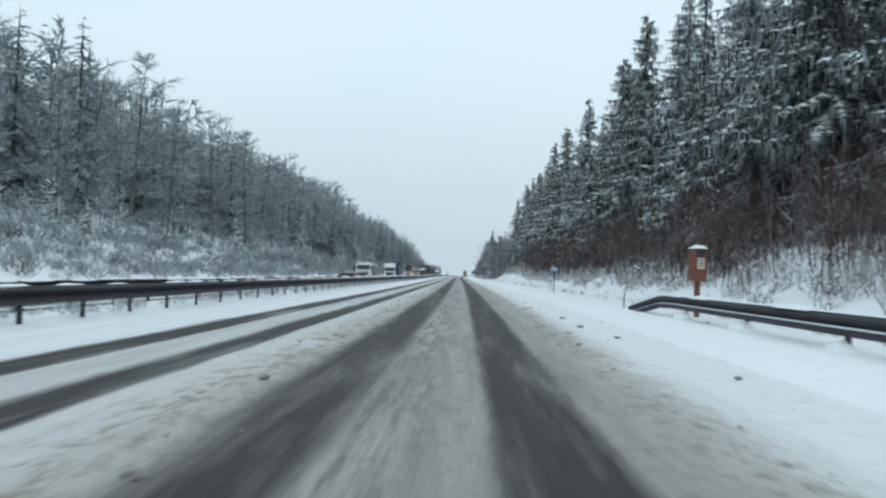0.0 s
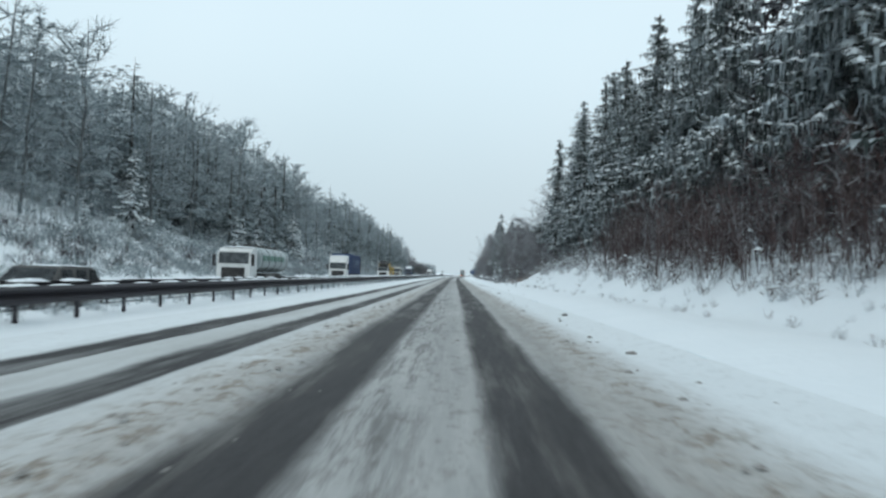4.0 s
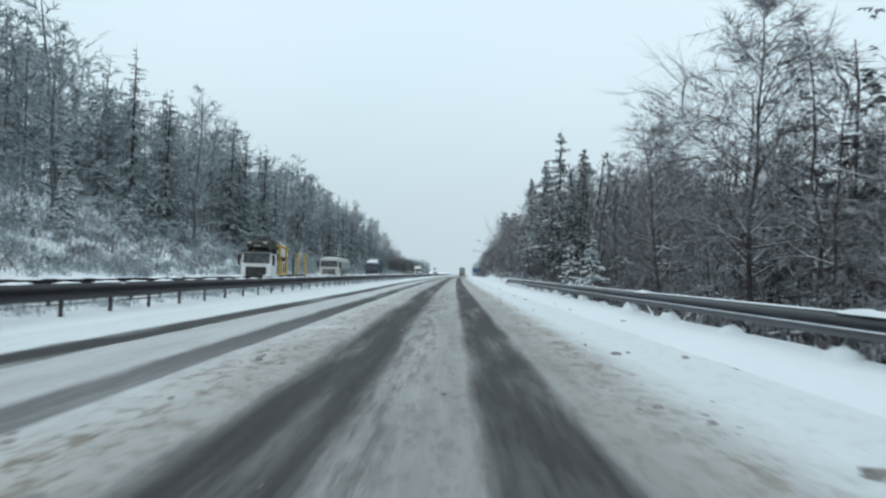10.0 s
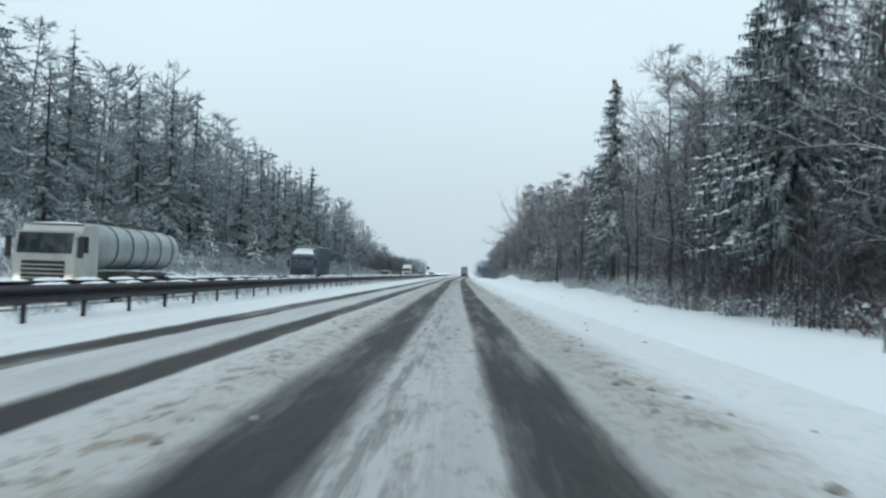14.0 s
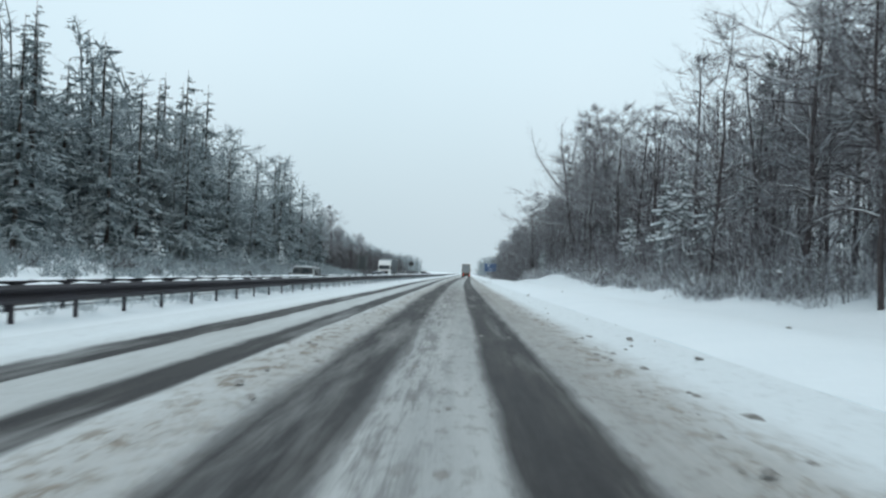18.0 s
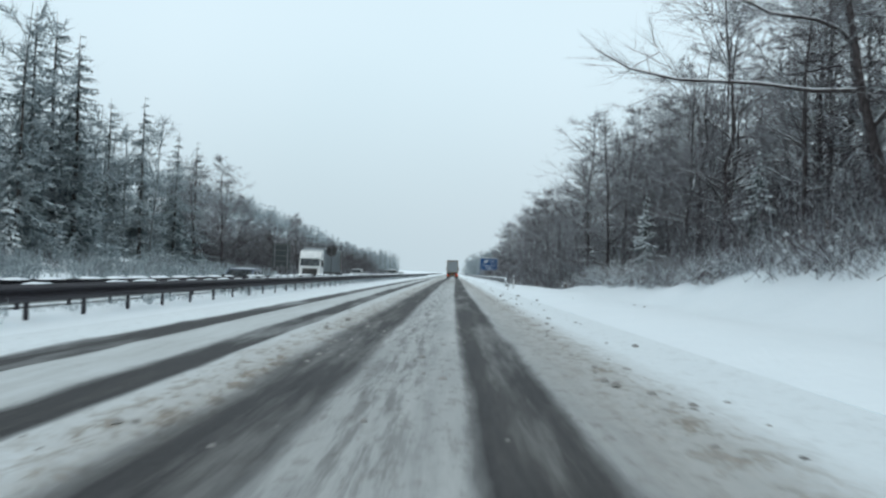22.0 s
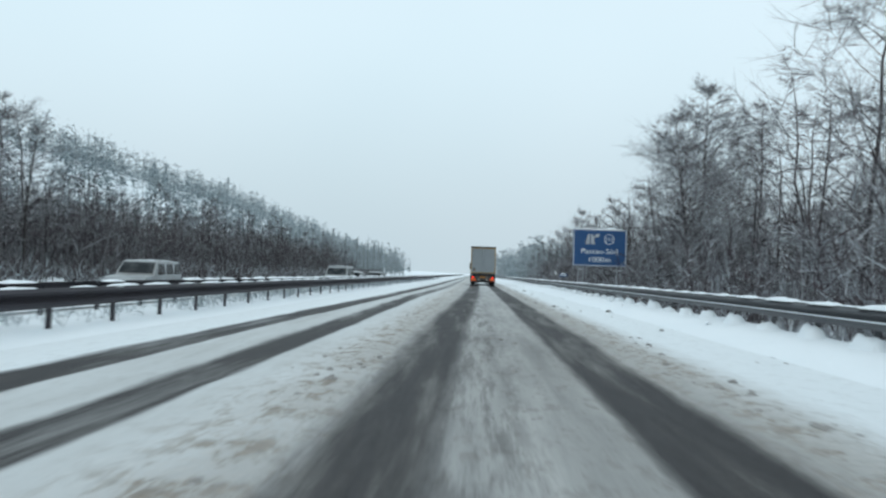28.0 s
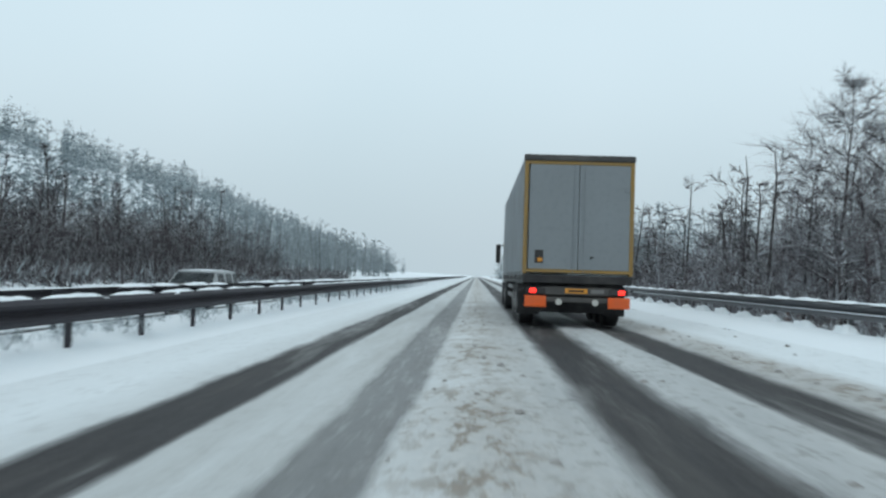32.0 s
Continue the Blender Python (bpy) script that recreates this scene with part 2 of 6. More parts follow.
    grimy = n.math("MULTIPLY", stretch, n.ramp(n.noise(0.12, 3, 0.6, stretched), (0.35, 0.8), (0.65, 1.0)))
    packed = n.mix(n.ramp(streak, (0.3, 0.0), (0.7, 1.0)), (0.115, 0.107, 0.097), (0.35, 0.338, 0.32))
    colour = n.mix(n.math("MULTIPLY", n.math("MULTIPLY", lanes, 0.95), grimy), clean, packed)
    colour = n.mix(n.math("MULTIPLY", passing, n.ramp(streak, (0.3, 0.85), (0.65, 0.5))), colour, (0.40, 0.405, 0.395))
    colour = n.mix(n.math("MULTIPLY", n.ramp(n.noise(5.5, 6, 0.8, drawn), (0.53, 0.0), (0.60, 1.0)), n.math("MULTIPLY_ADD", lanes, 0.35, 0.12)), colour, (0.20, 0.185, 0.17))
    colour = n.mix(dirty, colour, brown)
    # thin streaks worn through beside the bare track
    worn = n.add("ShaderNodeMapRange", Value=n.math("SUBTRACT", 0.5, n.math("ABSOLUTE", n.math("ADD", n.math("ADD", across, 0.55), ragged))), From_Min=-0.1, From_Max=0.35).outputs[0]
    colour = n.mix(n.math("MULTIPLY", n.math("MULTIPLY", worn, 0.55), n.ramp(n.noise(6.5, 4, 0.7, stretched), (0.46, 0.0), (0.6, 1.0))), colour, (0.095, 0.09, 0.088))
    asphalt = n.mix(streak_fine, (0.022, 0.021, 0.0225), (0.066, 0.063, 0.065))
    asphalt = n.mix(n.math("MULTIPLY", n.ramp(streak, (0.45, 0.0), (0.75, 1.0)), 0.5), asphalt, (0.15, 0.142, 0.13))
    show = n.math("MULTIPLY", bare, n.ramp(n.math("MULTIPLY_ADD", streak_fine, 0.5, n.math("MULTIPLY", bare, 0.75)), (0.38, 0.0), (0.72, 1.0)))
    drifted = n.ramp(n.noise(1.1, 5, 0.7, stretched), (0.5, 1.0), (0.72, 0.55))
    show = n.math("MULTIPLY", show, drifted)
    colour = n.mix(show, colour, asphalt)
    n.bump(n.math("MULTIPLY_ADD", n.math("SUBTRACT", 1.0, show), 0.6, n.math("MULTIPLY", grit, 0.7)), 0.9, 0.05)
    return n.out(colour, n.math("MULTIPLY_ADD", show, -0.15, 0.8), 0.0, 0.16)


# bare wheel tracks: centre across, half width, softness of the edge, in metres
TRACKS = [(-5.03, 0.38, 0.08), (-3.28, 0.34, 0.09), (-1.20, 0.48, 0.16), (0.78, 0.44, 0.10),
          (-14.2, 0.4, 0.15), (-12.4, 0.4, 0.15), (-17.4, 0.4, 0.15), (-15.6, 0.4, 0.15)]
# how the tracks of the near lanes drift along the road: metres along, metres across
SWAYS = [((66, 0.06), (126, 0.15), (200, -0.10), (240, 0.07), (275, -0.17), (349, 0.34), (385, 0.31), (418, 0.03), (463, -0.17), (525, -0.19), (550, 0.11), (582, 0.43)),
         ((66, -0.17), (124, 0.03), (200, 0.08), (240, -0.05), (275, -0.07), (346, 0.24), (382, 0.20), (418, 0.10), (460, -0.24), (525, -0.32), (550, -0.37), (582, 0.22)),
         ((66, -0.10), (122, -0.11), (199, 0.08), (236, -0.12), (273, -0.03), (344, 0.02), (380, -0.25), (416, -0.29), (459, -0.20), (525, -0.05), (550, 0.25), (582, 0.45)),
         ((66, -0.04), (121, 0.0), (344, 0.0), (416, -0.12), (457, -0.05), (525, 0.28), (582, 0.27)), (), (), (), ()]
ROAD = make_road()


# ---- plan ----
BEND = (-1.6438e-10, 2.31359e-07, -8.26402e-05, 0.0240855, -0.0979)
STRAIGHT = 580.0


def axis(y):
    """The middle of the lane that is driven, metres to the right of the world's y axis: a slow bend, then straight on."""
    return np.polyval(BEND, np.minimum(y, STRAIGHT)) + np.maximum(np.asarray(y) - STRAIGHT, 0) * slope(STRAIGHT)


def slope(y):
    return float(np.polyval(np.polyder(np.array(BEND)), min(max(y, 0.0), STRAIGHT)))


def place(u, y, z=0.0):
    return Vector((float(axis(y)) + u, y, z))


def direction(y):
    """The road's heading: degrees to turn a thing that is built facing +y."""
    return -math.degrees(math.atan(slope(y)))


def at(u, y, z=0.0, turn=0.0):
    p = place(u, y, z)
    return pose(p.x, p.y, p.z, 0, 0, direction(y) + turn)


def wave(u, y, size, seed=0.0):
    return noise.noise(Vector((u / size, y / size, seed)))


def stage(y, *stops):
    """A value that runs smoothly between (y, value) stops."""
    ys, vs = zip(*stops)
    k = np.interp(y, ys, range(len(ys)))
    i = min(int(k), len(vs) - 2)
    f = k - i
    return vs[i] + (vs[i + 1] - vs[i]) * f * f * (3 - 2 * f)


def smooth(a, b, x):
    f = min(max((x - a) / (b - a), 0), 1)
    return f * f * (3 - 2 * f)


def terrain(u, y):
    """Height of the ground off the carriageway."""
    if u > 2.4:
        verge = 0.33 * smooth(2.4, 5.0, u) - 0.30 * smooth(5.6, 9.5, u)
        bank = stage(y, (-60, 2.2), (90, 2.0), (150, 2.8), (170, 2.5), (190, -2.0), (258, -2.0), (268, -0.6), (280, 0.25), (330, 0.4), (380, 0.9), (403, 1.0), (424, 2.4), (436, 2.2), (450, 1.3), (471, 0.9), (487, -1.4), (900, -1.2))
        start = stage(y, (-60, 8.0), (120, 7.6), (150, 6.8), (167, 6.8), (186, 5.2), (259, 5.2), (271, 6.8), (300, 9.0), (380, 7.6), (470, 7.4), (485, 5.2), (900, 5.2))
        verge += 0.15 * math.exp(-((y - 273) / 6.0) ** 2) * smooth(3.9, 5.2, u)
        rise = bank * smooth(start, start + (5.5 if bank > 0 else 2.6), u)
        hill = stage(y, (-60, 0.30), (150, 0.28), (200, 0.04), (280, 0.06), (400, 0.22), (480, 0.05), (900, 0.03))
        h = verge + rise + max(u - start - 4, 0) * hill * smooth(0, 60, 160 - u)
        return h + (0.10 * wave(u, y, 1.3) + 0.22 * wave(u, y, 4.0, 3)) * smooth(start - 1.5, start + 2, u) + 0.03 * wave(u, y, 0.9, 5) * smooth(2.4, 3.5, u)
    steep = stage(y, (-60, 1.0), (310, 1.0), (390, 0.5), (470, 0.42), (540, 0.12), (900, 0.1))
    v = -u
    bank = 2.9 * steep * smooth(20.0, 28.0, v) + steep * 0.42 * max(v - 27, 0) * smooth(0, 60, 190 - v) * 0.9
    beyond = smooth(580, 720, y) * 32 * smooth(44, 150, v) * smooth(1250, 960, y)
    return 0.05 + bank + beyond + 0.14 * smooth(6.6, 7.6, v) * smooth(9.4, 8.6, v) + 0.25 * wave(u, y, 3.0) * smooth(20, 24, v) + 0.06 * wave(u, y, 0.8, 7) * smooth(6.6, 7.4, v)


def mesh_of(name, verts, faces, mat, uvs=None, soft=False):
    me = bpy.data.meshes.new(name)
    me.from_pydata([tuple(map(float, v)) for v in verts], [], [tuple(map(int, f)) for f in faces])
    me.materials.append(mat)
    if uvs is not None:
        layer = me.uv_layers.new(name="UVMap")
        index = np.empty(len(me.loops), dtype=np.int32)
        me.loops.foreach_get("vertex_index", index)
        layer.data.foreach_set("uv", np.asarray(uvs, dtype=np.float32)[index].ravel())
    if soft:
        me.polygons.foreach_set("use_smooth", [True] * len(me.polygons))
    return me


def sheet(name, us, ys, height, mat, uv=False):
    """A grid that follows the road: us across, ys along."""
    verts = [(float(axis(y)) + u, y, height(u, y)) for y in ys for u in us]
    w = len(us)
    faces = [(j * w + i, j * w + i + 1, (j + 1) * w + i + 1, (j + 1) * w + i) for j in range(len(ys) - 1) for i in range(w - 1)]
    return mesh_of(name, verts, faces, mat, [(u, y) for y in ys for u in us] if uv else None, True)


def part(name, data, mat, parent, label=""):
    """Links a bmesh or a mesh as one object under a thing or a part."""
    if isinstance(data, bmesh.types.BMesh):
        me = bpy.data.meshes.new(name)
        data.to_mesh(me)
        data.free()
        me.materials.append(mat)
    else:
        me = data
    ob = new(name, me)
    ob.parent = parent
    return tagged(ob, label) if label else ob


def thing(name, label, category, group="", kind="", m=None):
    ob = tagged(new(name), label, category, group, kind)
    ob.empty_display_size = 0.2
    if m is not None:
        ob.matrix_basis = m
    return ob


# ---- ground and carriageways ----
def road_height(u, y):
    """Packed snow stands a little above the wheel tracks."""
    bare = 0.0
    if u < 2.2:
        for (c, h, e), sway in zip(TRACKS[:4], SWAYS):
            if sway:
                c += float(np.interp(y, *zip(*sway)))
            bare = max(bare, 1 - max(abs(u - c) - h + 0.1, 0) / 0.22)
    lumps = 0.035 + 0.03 * wave(u, y, 0.5) + 0.03 * wave(u, y, 1.7, 2)
    ridge = 0.05 * math.exp(-((u + 2.1) / 0.4) ** 2) + 0.05 * math.exp(-((u - 2.1) / 0.35) ** 2)
    flat = max((lumps + ridge * (0.7 + wave(u, y, 0.6, 9))) * (1 - bare), 0.0)
    rim = smooth(-6.0, -6.6, u)
    flat = flat * (1 - rim) + 0.05 * rim
    s = smooth(2.3, 3.6, u)
    return flat * (1 - s) + terrain(max(u, 2.41), y) * s


def spread(a, b, step):
    return [a + (b - a) * i / max(1, round((b - a) / step)) for i in range(max(1, round((b - a) / step)) + 1)]


road_us = spread(-6.6, 3.6, 0.12)
road_ys = spread(-12.0, 640.0, 0.9) + spread(646.0, 1200.0, 12.0)
road = tagged(new("road", sheet("road", road_us, road_ys, road_height, ROAD, True)), "snow-covered motorway lanes with dark wet wheel tracks", "road", kind="structure")
tagged(new("road_opposite", sheet("road_opposite", spread(-19.2, -10.0, 0.6), spread(-12.0, 700.0, 4.0) + spread(720.0, 1200.0, 20.0), lambda u, y: -0.4, ROAD, True)), "opposite carriageway under packed snow with bare tracks", "road", kind="structure")


def ground_us(a, b, near):
    us, u, step = [a], a, near
    while abs(u - b) > 1e-6:
        u = u + math.copysign(min(step, abs(b - u)), b - u)
        us.append(u)
        step = min(step * 1.16, 200)
    return us


verge_ys = spread(-40.0, 660.0, 1.3) + spread(675.0, 1300.0, 25.0) + [1500, 2000, 3000, 4500]
left_us = sorted(spread(-24, -6.6, 0.5) + ground_us(-24.6, -3000, 0.8))
right_us = spread(3.6, 14.0, 0.4) + ground_us(14.6, 3000, 0.8)


def settled(u, y):
    h = terrain(u, y)
    return h - 0.55 * smooth(-9.2, -9.9, u) * smooth(-20.5, -19.4, u)


ground = thing("ground", "snow-covered verges, median and forest slopes", "ground", kind="structure")
part("snow_field", sheet("ground_left", left_us, verge_ys, settled, SNOW), SNOW, ground)
part("snow_field", sheet("ground_right", right_us, verge_ys, terrain, SNOW), SNOW, ground)

# ---- barriers ----
def tube(points, radii, sides=6, close=True):
    """Vertices and faces of a tapered tube along points."""
    verts, faces = [], []
    points = [Vector(p) for p in points]
    for k, (p, r) in enumerate(zip(points, radii)):
        ahead = (points[min(k + 1, len(points) - 1)] - points[max(k - 1, 0)]).normalized()
        side = ahead.cross(Vector((0.31, 0.17, 0.93) if abs(ahead.z) < 0.9 else (1, 0, 0))).normalized()
        over = side.cross(ahead)
        for s in range(sides):
            a = 2 * math.pi * s / sides
            verts.append(p + r * (math.cos(a) * side + math.sin(a) * over))
    for k in range(len(points) - 1):
        for s in range(sides):
            a, b = k * sides + s, k * sides + (s + 1) % sides
            faces.append((a, b, b + sides, a + sides))
    if close:
        faces.append(tuple(range(sides))[::-1])
        faces.append(tuple((len(points) - 1) * sides + s for s in range(sides)))
    return verts, faces


def box_bm(bm, x0, x1, y0, y1, z0, z1, bevel=0.0):
    made = bmesh.ops.create_cube(bm, size=1, matrix=Matrix.Translation(((x0 + x1) / 2, (y0 + y1) / 2, (z0 + z1) / 2)) @ Matrix.Diagonal((x1 - x0, y1 - y0, z1 - z0, 1)))
    if bevel:
        edges = list({e for v in made["verts"] for e in v.link_edges})
        bmesh.ops.bevel(bm, geom=edges, offset=bevel, segments=2, affect="EDGES", profile=0.5)
    return bm


def box(x0, x1, y0, y1, z0, z1, bevel=0.0):
    return box_bm(bmesh.new(), x0, x1, y0, y1, z0, z1, bevel)


# W-shaped profile of a rail: depth towards the road, height
PROFILE = [(0.0, 0.155), (0.025, 0.15), (0.085, 0.095), (0.085, 0.065), (0.005, 0.012), (0.005, -0.012), (0.085, -0.065), (0.085, -0.095), (0.025, -0.15), (0.0, -0.155)]


def rail_mesh(name, stations, face, mat):
    """A rolled rail through stations (u, y, z of its middle); face: +1 or -1, the side it bulges to."""
    verts, faces = [], []
    for u, y, z in stations:
        for layer in (0.0, -0.006):
            for d, h in PROFILE:
                verts.append(place(u + face * (d + layer), y, z + h))
    w = len(PROFILE)
    for k in range(len(stations) - 1):
        for i in range(w - 1):
            a, b = 2 * w * k + i, 2 * w * (k + 1) + i
            faces += [(a, a + 1, b + 1, b), (a + w, b + w, b + w + 1, a + w + 1)]
        for i in (0, w - 1):
            a, b = 2 * w * k + i, 2 * w * (k + 1) + i
            faces.append((a, b, b + w, a + w))
    return mesh_of(name, verts, faces, mat)


def snow_lines(stations, face):
    """Thin snow on the top edge and on the lower wave of a rail."""
    verts, faces = [], []
    strips = ([(-0.02, 0.152), (-0.015, 0.172), (0.015, 0.178), (0.04, 0.150)], [(0.034, -0.029), (0.038, -0.022), (0.058, -0.036), (0.066, -0.048)])
    for strip in strips:
        base = len(verts)
        for u, y, z in stations:
            k = 0.75 + 0.5 * noise.noise(Vector((y * 0.9, u, strip[0][1] * 9)))
            for n, (d, h) in enumerate(strip):
                lift = h if n in (0, 3) else strip[0][1] + (h - strip[0][1]) * max(k, 0.2) + (0.004 if strip is strips[0] else 0)
                verts.append(place(u + face * (d + 0.003), y, z + lift + 0.002))
        for j in range(len(stations) - 1):
            for i in range(3):
                a = base + 4 * j + i
                faces.append((a, a + 1, a + 5, a + 4))
    return mesh_of("snow_line", verts, faces, SNOW, soft=True)


def post_mesh(name, high, mat):
    """A C-shaped post with a folded web."""
    bm = box(-0.07, 0.07, -0.003, 0.003, -0.5, high)
    box_bm(bm, -0.07, -0.064, -0.03, 0.0, -0.5, high)
    box_bm(bm, 0.064, 0.07, -0.03, 0.0, -0.5, high)
    box_bm(bm, -0.075, 0.075, -0.035, 0.006, high - 0.02, high)
    me = bpy.data.meshes.new(name)
    bm.to_mesh(me)
    bm.free()
    me.materials.append(mat)
    return me


def lump_mesh(name, length, width, high, seed, mat):
    """A soft cap of snow."""
    verts, faces = [], []
    n, m = 10, 5
    for j in range(n + 1):
        for i in range(m + 1):
            a, b = j / n * 2 - 1, i / m * 2 - 1
            edge = max(0.0, (1 - a**4) * (1 - b**2))
            verts.append((b * width / 2, a * length / 2, high * edge**0.6 * (0.8 + 0.4 * noise.noise(Vector((a * 3, b * 2, seed)))) - 0.01))
    for j in range(n):
        for i in range(m):
            k = j * (m + 1) + i
            faces.append((k, k + 1, k + m + 2, k + m + 1))
    return mesh_of(name, verts, faces, mat, soft=True)


CAPS = [lump_mesh("snow_cap", 0.85 + 0.16 * k, 0.26, 0.06 + 0.008 * k, k, SNOW) for k in range(4)]
WEDGES = [lump_mesh("snow_wedge", 0.62 + 0.1 * k, 0.36, 0.20 + 0.05 * k, 20 + k, SNOW) for k in range(3)]


def guard_rail(label, u, y0, y1, face, post_step, steel, top=0.75, base=None, flare=(), away_by=1.6, away_end=0.8, dip=9.0, back=False, caps=0.5, seed=1, lined=True):
    """A barrier of posts, overlapping rails and caps of snow. flare: ends ("start", "finish") that bend away and sink."""
    rng = random.Random(seed)
    rail = thing("guard_rail", label, "guard rail", "motorway guard rails")
    posts = post_mesh("post", top - 0.02, steel)

    def line(y):
        away, sink = 0.0, 0.0
        for end in flare:
            d = (y - y0) if end == "start" else (y1 - y)
            f = smooth(dip * 1.3, 0.0, d)
            away, sink = away + (away_by if end == "start" else away_end) * f, sink + (top - 0.45) * min(max(1 - d / dip, 0), 1)
        wob = 0.012 * noise.noise(Vector((y * 0.3, u, 1)))
        return u - face * away + wob, top - 0.155 - sink + 0.012 * noise.noise(Vector((y * 0.17, u, 4)))

    y = y0
    while y < y1:
        step = 4.0 if y < 700 else 24.0
        far = min(y + step + 0.15, y1 + 0.15)
        marks = [y, (2 * y + far) / 3, (y + 2 * far) / 3, far]
        stations = [(line(v)[0] - face * (0.004 if k == 3 else 0), v, line(v)[1]) for k, v in enumerate(marks)]
        beam = part("rail", rail_mesh("rail", stations, face, steel), steel, rail)
        if lined and y < 660:
            part("snow_line", snow_lines(stations, face), SNOW, beam, "thin line of snow")
        y += step
    y = y0 + 0.6
    while y < min(y1, 660):
        v, z = line(y)
        ob = part("post", posts, steel, rail)
        ob.matrix_basis = at(v - face * 0.07, y, z + 0.155 - top, 90 if face < 0 else -90)
        if u > 0 and z > top - 0.3:
            wedge = part("snow_wedge", rng.choice(WEDGES), SNOW, rail, "snow drifted against the post")
            wedge.matrix_basis = at(v - 0.02, y, terrain(v, y) - 0.03, rng.uniform(-8, 8))
        y += post_step
    y = y0 + 1
    while y < min(y1, 660):
        v, z = line(y)
        if rng.random() < caps and z > top - 0.3:
            ob = part("snow_cap", rng.choice(CAPS), SNOW, rail, "cap of snow on the rail")
            ob.matrix_basis = at(v - face * (0.09 if back else 0.03), y, z + (0.135 if back else 0.152), rng.uniform(-2, 2))
        y += rng.uniform(1.5, 2.1)
    return rail


guard_rail("dark weathered steel median guard rail with snow caps", -7.2, -14, 1000, 1, 2.25, OLD_STEEL, 0.78, back=True, caps=0.98, seed=3, lined=False)
guard_rail("dark steel guard rail on the far side of the median", -8.7, -14, 1000, -1, 2.25, OLD_STEEL, 0.80, caps=0.72, seed=4, lined=False)
guard_rail("grey steel roadside guard rail with a bent-down end", 5.2, -13.5, 24, -1, 4.0, OLD_STEEL, 0.84, flare=("finish",), away_end=-0.2, dip=2.9, caps=0.3, seed=5)
guard_rail("dark grey steel guard rail along a wooded drop", 4.95, 173, 271.5, -1, 4.0, MID_STEEL, 0.87, flare=("start", "finish"), away_by=0.15, away_end=0.2, dip=8.5, caps=0.25, seed=6)
guard_rail("dull grey guard rail topped with lumps of snow", 4.95, 470.3, 1000, -1, 2.0, MID_STEEL, 0.9, flare=("start",), away_by=-0.5, dip=11.0, caps=0.9, seed=7)

